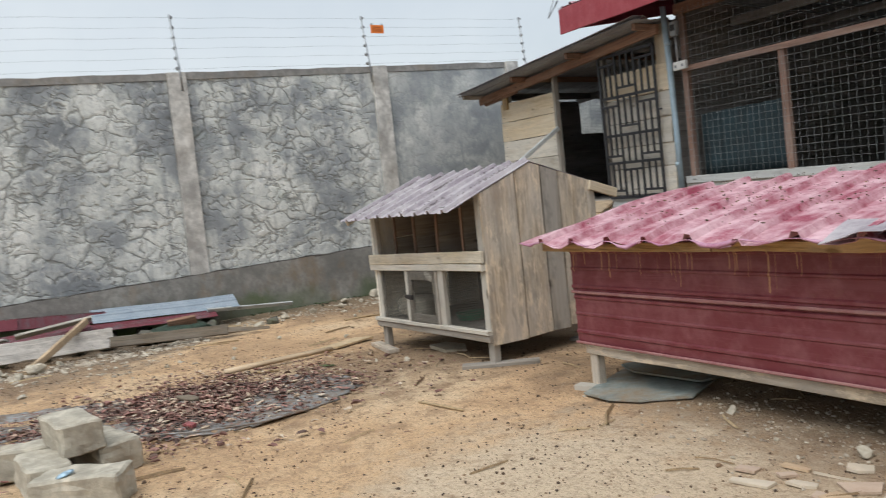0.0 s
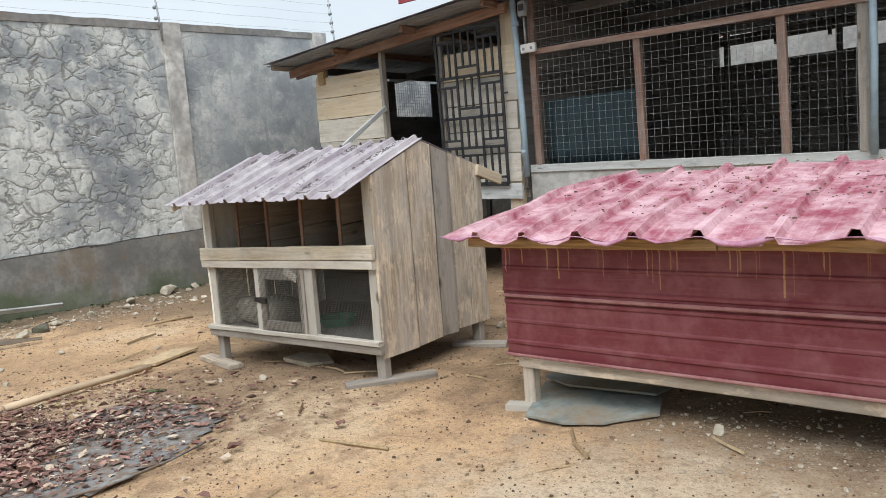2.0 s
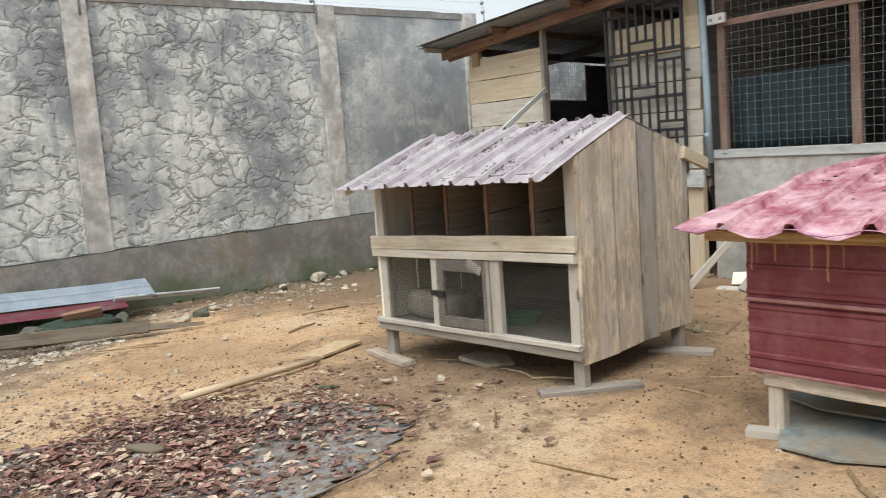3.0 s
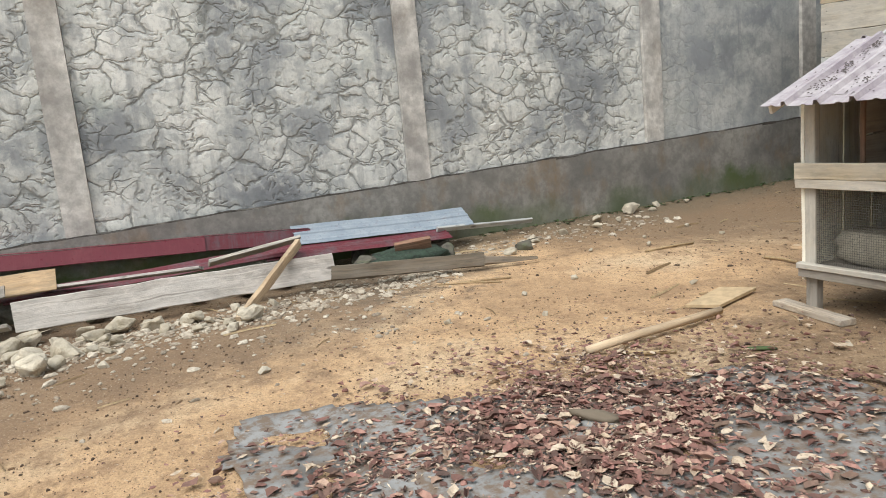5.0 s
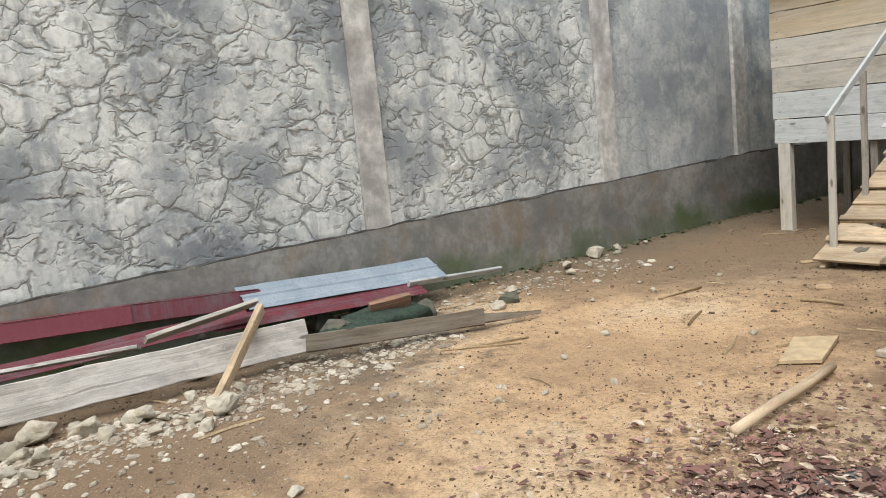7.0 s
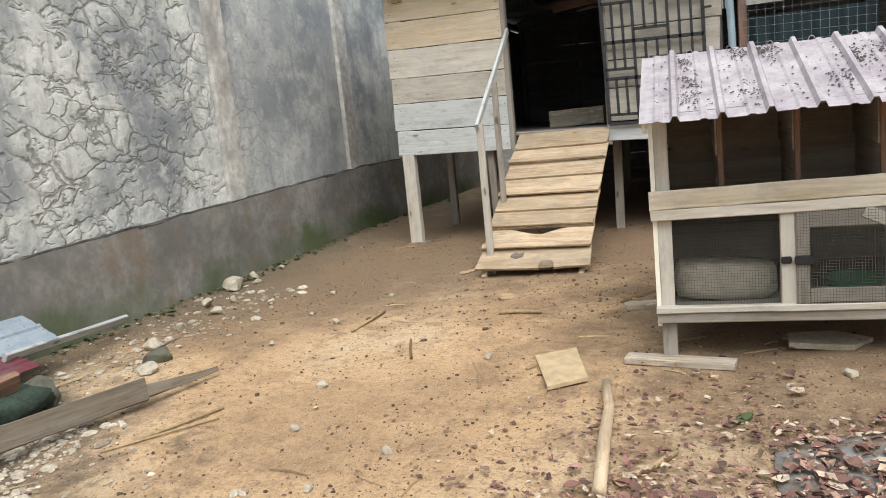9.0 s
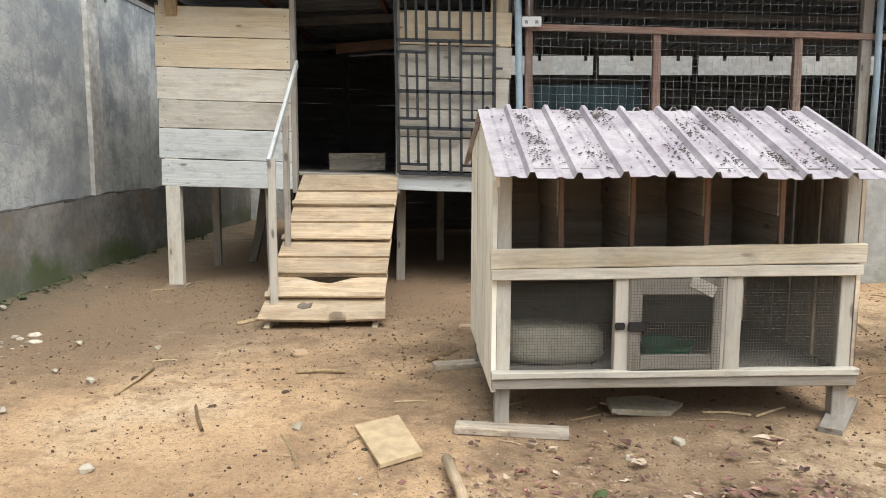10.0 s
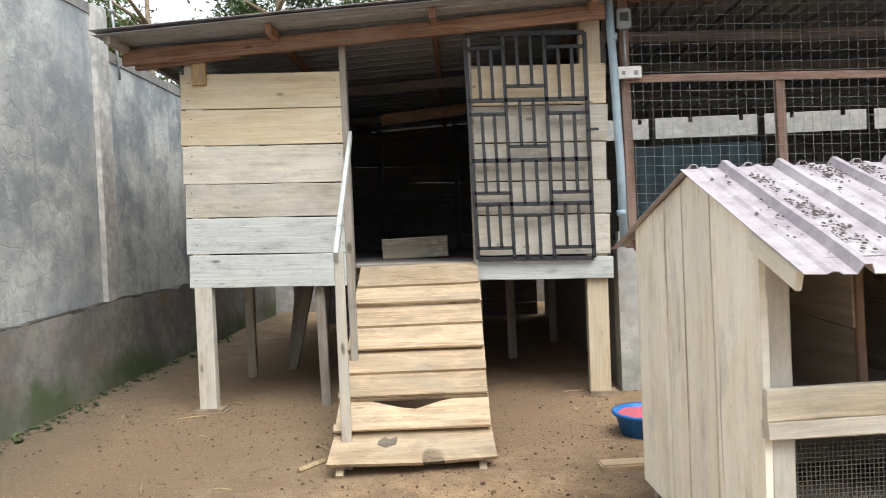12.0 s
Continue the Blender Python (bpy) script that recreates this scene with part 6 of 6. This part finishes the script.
tagged(plank("narrow_board", None, (-8.72, -2.1, 0.05), (-8.66, -1.2, 0.08), 0.14, 0.03, WOOD_PALE, up=(0.9, 0, 0.2), seg=5, rough=0.012), "pale narrow board in the scrap heap", "board")
tagged(plank("timber_block", None, (-9.28, 2.28, 0.17), (-9.20, 2.62, 0.20), 0.13, 0.05, WOOD_RED, up=(0.4, 0, 0.8), seg=3, rough=0.01), "reddish timber block on the scrap heap", "block")
tagged(plank("white_bar", None, (-9.57, 2.85, 0.25), (-9.86, 4.12, 0.14), 0.055, 0.03, WOOD_WASHED, up=(0.5, 0, 0.8), seg=5), "thin whitish bar on the scrap heap", "bar")
for c, ac, al, mat, label in (((-10.0, 1.45, 0.44), (0.30, 0.0, -0.15), (0.08, 1.85, -0.05), SHEET_BLUE, "blue-grey metal flashing lying on the scrap heap"),
                              ((-9.78, -1.2, 0.25), (0.2, 0, -0.07), (0.1, 2.6, 0.06), SHEET_SCRAP, "maroon ribbed sheet in the scrap heap"),
                              ((-9.72, 1.1, 0.29), (0.26, 0, -0.07), (0.05, 1.85, -0.05), SHEET_SCRAP, "maroon ribbed sheet in the scrap heap")):
    ob = ribbed_sheet("metal_sheet", None, c, ac, al, 0.2, 0.012, mat, segs=14, wave=0.015, wrinkle=0.006, thick=0.004)
    tagged(ob, label, "metal sheet")
gutter = thing("box_gutter", Matrix(), "folded maroon metal gutter, half peeled dark, on the scrap heap", "gutter")
for name, y0, y1, z0, z1, mat in (("maroon_stretch", -1.31, 0.62, 0.50, 0.40, SHEET_FRESH), ("peeled_stretch", 0.60, 1.62, 0.402, 0.335, SHEET_SCRAP)):
    plank(name, gutter, (-9.90, y0, z0), (-9.88, y1, z1), 0.135, 0.012, mat, up=(-0.25, 0, 1), seg=8, rough=0.006)
    plank("top_fold", gutter, (-9.975, y0, z0 + 0.068), (-9.955, y1, z1 + 0.068), 0.13, 0.006, mat, up=(1, 0, 0.08), seg=8, rough=0.006)
heap = [(-9.7, y, 0.05) for y in np.arange(-2.0, 3.3, 0.45)] + [(-9.35, y, 0.03) for y in np.arange(-2.0, 3.2, 0.4)]
for i, (x, y, z) in enumerate(heap):
    s = random.uniform(0.22, 0.36)
    st = tagged(link("rubble_stone", stone_mesh("rubble_stone", (s, s * random.uniform(0.7, 1.1), s * 0.72), i * 1.7, 0.2, 3, 0.3), STONE_DARK, None, "", False), "mossy rubble stone darkened for the shade under the scrap heap", "stone", "stones under the scrap")
    st.matrix_world = pose(x + random.uniform(-0.08, 0.08), y + random.uniform(-0.1, 0.1), z + 0.02, random.uniform(-20, 20), random.uniform(-20, 20), random.uniform(0, 360))
net = tagged(link("netting", stone_mesh("netting", (0.42, 1.0, 0.22), 9, 0.5, 3), NET_GREEN, None, "", True), "dark green netting bundle in the scrap heap", "netting")
net.matrix_world = pose(-9.25, 2.35, 0.06, 3, 0, -6)

ROCKS = [(-8.38, -1.07, 0.2), (-8.16, -0.61, 0.16), (-8.72, -0.37, 0.22), (-8.98, -0.86, 0.24), (-8.56, 0.13, 0.15), (-8.45, -0.25, 0.17), (-8.62, -0.62, 0.2), (-8.28, -0.3, 0.12), (-8.8, -1.2, 0.26), (-8.5, -1.5, 0.2), (-8.2, -1.3, 0.18), (-8.75, 0.05, 0.2), (-8.9, -0.2, 0.24), (-8.0, -0.95, 0.14), (-8.7, 0.35, 0.18), (-8.6, -1.85, 0.22), (-8.25, -1.8, 0.2), (-8.05, -1.55, 0.12), (-8.35, 0.35, 0.1), (-7.9, -0.3, 0.09), (-7.7, -0.9, 0.1), (-8.85, 0.7, 0.12), (-8.75, 1.0, 0.11), (-9.83, 5.47, 0.24), (-9.49, 4.74, 0.13), (-9.7, 4.9, 0.16), (-9.6, 5.1, 0.1), (-8.99, 3.36, 0.14), (-9.1, 3.6, 0.2), (-9.35, 3.85, 0.17), (-9.5, 4.3, 0.12), (-8.42, 3.92, 0.07), (-7.62, 3.21, 0.07), (-7.46, 2.65, 0.06), (-4.97, 3.51, 0.07), (-8.18, 4.4, 0.07), (-5.24, 3.34, 0.05), (-6.8, 3.7, 0.06), (-9.9, 5.9, 0.12), (-9.75, 5.7, 0.1), (-9.85, 6.3, 0.09), (-7.2, 1.9, 0.07), (-7.0, 0.6, 0.08), (-6.9, 2.5, 0.06), (-8.1, 5.2, 0.06), (-8.7, 5.3, 0.07), (-8.5, 4.6, 0.06), (-1.9, 3.9, 0.08), (-1.1, 3.75, 0.09), (-0.8, 4.0, 0.12), (-4.3, 5.4, 0.1), (-3.6, 5.3, 0.26)]
rock_rnd = random.Random(12)
for _ in range(46):
    y = rock_rnd.uniform(-2.6, 0.75)
    ROCKS.append((rock_rnd.gauss(-8.55, 0.24) + 0.05 * y, y, rock_rnd.choice((0.09, 0.12, 0.16, 0.2, 0.26))))
for i, (x, y, s) in enumerate(ROCKS):
    dark = (x, y) in ((-3.6, 5.3), (-9.1, 3.6))
    st = tagged(link("stone", stone_mesh("stone", (s * 1.15, s * random.uniform(0.75, 1.0), s * 0.7), i * 2.3, 0.2, 2 if s < 0.1 else 3, 0.3), STONE_DARK if dark else STONE), "dark mossy stone on the earth" if dark else "pale rough limestone lump on the earth", "stone", "loose stones")
    st.matrix_world = pose(x, y, ground_z(x, y) + s * 0.2, random.uniform(-15, 15), random.uniform(-15, 15), random.uniform(0, 360))


def gravel_at():
    if random.random() < 0.74:
        y = random.uniform(-2.2, 2.6)
        return random.gauss(-8.48 - 0.12 * max(0, y), 0.22), y
    if random.random() < 0.45:
        y = random.uniform(2.6, 5.6)
        return random.gauss(-9.45, 0.25), y
    return random.gauss(-7.9, 0.5), random.uniform(-2, 2.2)


scatter("gravel", 3000, gravel_at, (0.006, 0.026), GRAVEL, "clod", "pale broken rubble and gravel along the wall", "gravel", 0.36, 0.002)
scatter("gravel_near_brooder", 900, lambda: (random.gauss(-1.5, 0.6), random.gauss(3.95, 0.28)), (0.002, 0.008), GRAVEL, "clod", "grey grit and pebbles beside the brooder", "gravel", 0.55, 0.002)


def yard():
    while True:
        x, y = random.uniform(-9.8, 1.4), random.uniform(-1.5, 8.2)
        if noise.noise((x * 0.9, y * 0.9, 77)) > random.uniform(-0.7, 0.5):
            return x, y


scatter("droppings", 28000, yard, (0.0022, 0.006), CLODS, "clod", "dark scattered droppings and clods on the earth", "droppings", 0.6, 0.001)
scatter("earth_clods", 420, yard, (0.007, 0.015), CLODS, "clod", "brown earth clods and leaf lumps on the earth", "clods", 0.5, 0.001)
scatter("dry_leaves", 2400, lambda: (random.gauss(-5.6, 0.8), random.gauss(1.9, 0.8)), (0.003, 0.011), LITTER, "flake", "dry leaf bits around the tarpaulin", "litter", lift=0.003)
scatter("twigs", 300, yard, (0.03, 0.11), STRAW, "twig", "pale straw and small twigs on the earth", "twigs", lift=0.003)
for i, (a, b, r) in enumerate((((-7.92, 4.15), (-7.93, 4.70), 0.011), ((-5.70, 2.60), (-5.90, 2.33), 0.012), ((-8.21, 2.46), (-8.01, 2.84), 0.008), ((-8.33, 2.3), (-7.95, 2.72), 0.006), ((-7.0, 4.6), (-6.7, 4.62), 0.012), ((-3.6, 2.9), (-3.2, 3.0), 0.008))):
    tagged(tube("stick", None, [(*a, ground_z(*a) + r), ((a[0] + b[0]) / 2 + 0.02, (a[1] + b[1]) / 2, ground_z((a[0] + b[0]) / 2, (a[1] + b[1]) / 2) + r + 0.006), (*b, ground_z(*b) + r)], r, STRAW, 6, wobble=0.3), "short dry stick on the earth", "stick", "loose sticks")


def mossy():
    y = random.uniform(3.5, 12)
    return -10.05 + abs(random.gauss(0, 0.09)) + 0.02, y


scatter("wall_weeds", 900, mossy, (0.008, 0.025), WEED, "flake", "small green weeds and moss at the wall foot", "weeds", lift=0.006)


# ---- trees beyond the wall ----
def tree(x, y, h, crown, leaves, seed, label):
    rnd = random.Random(seed)
    t = thing("tree", pose(x, y, 0), label, "tree", "trees behind the wall")
    lean = rnd.uniform(-0.4, 0.4)
    tube("trunk", t, [(0, 0, -0.2), (lean * 0.2, 0.1, h * 0.35), (lean * 0.6, 0.0, h * 0.7), (lean, 0.1, h)], 0.035 * h * 0.5, BARK, 8, wobble=0.3, taper=0.35)
    spots = []
    for k in range(11):
        z = h * rnd.uniform(0.5, 1.0)
        a = rnd.uniform(0, 6.28)
        r = crown * rnd.uniform(0.4, 1.0)
        end = Vector((lean + r * math.cos(a), r * math.sin(a), z + rnd.uniform(0.2, 1.2)))
        tube("limb", t, [(lean * z / h, 0, z - 0.5), (lean + r * 0.5 * math.cos(a), r * 0.5 * math.sin(a), z + 0.1), end], 0.06, BARK, 6, taper=0.3)
        spots += [end, end * 0.8 + Vector((0, 0, z * 0.2))]
    verts, faces = [], []
    for i in range(leaves):
        c = rnd.choice(spots)
        p = Vector((rnd.gauss(c.x, crown * 0.17), rnd.gauss(c.y, crown * 0.17), rnd.gauss(c.z, crown * 0.13)))
        m = Euler((rnd.uniform(-0.9, 0.9), rnd.uniform(-0.9, 0.9), rnd.uniform(0, 6.28))).to_matrix()
        s = rnd.uniform(0.05, 0.10)
        b = len(verts)
        for q in ((-s, 0, 0), (0, -s * 0.45, 0.02), (s * 1.1, 0, -0.03), (0, s * 0.45, 0.02)):
            verts.append(p + m @ Vector(q))
        faces.append((b, b + 1, b + 2, b + 3))
    crown_ob = from_lists("crown", verts, faces, LEAVES, t)
    return t


tree(-14.6, 21.5, 8.4, 1.9, 4200, 3, "slender tree with sparse green foliage behind the wall")
tree(-11.3, 22.5, 9.6, 2.3, 13000, 8, "broad green tree behind the goat house")
tree(-8.4, 23.5, 10.4, 2.4, 13000, 21, "broad green tree behind the goat house")
tree(-17.0, 24.0, 9.0, 1.6, 3000, 33, "slender tree with sparse green foliage behind the wall")
tree(-5.0, 25.0, 9.0, 2.2, 8000, 47, "broad green tree behind the poultry house")
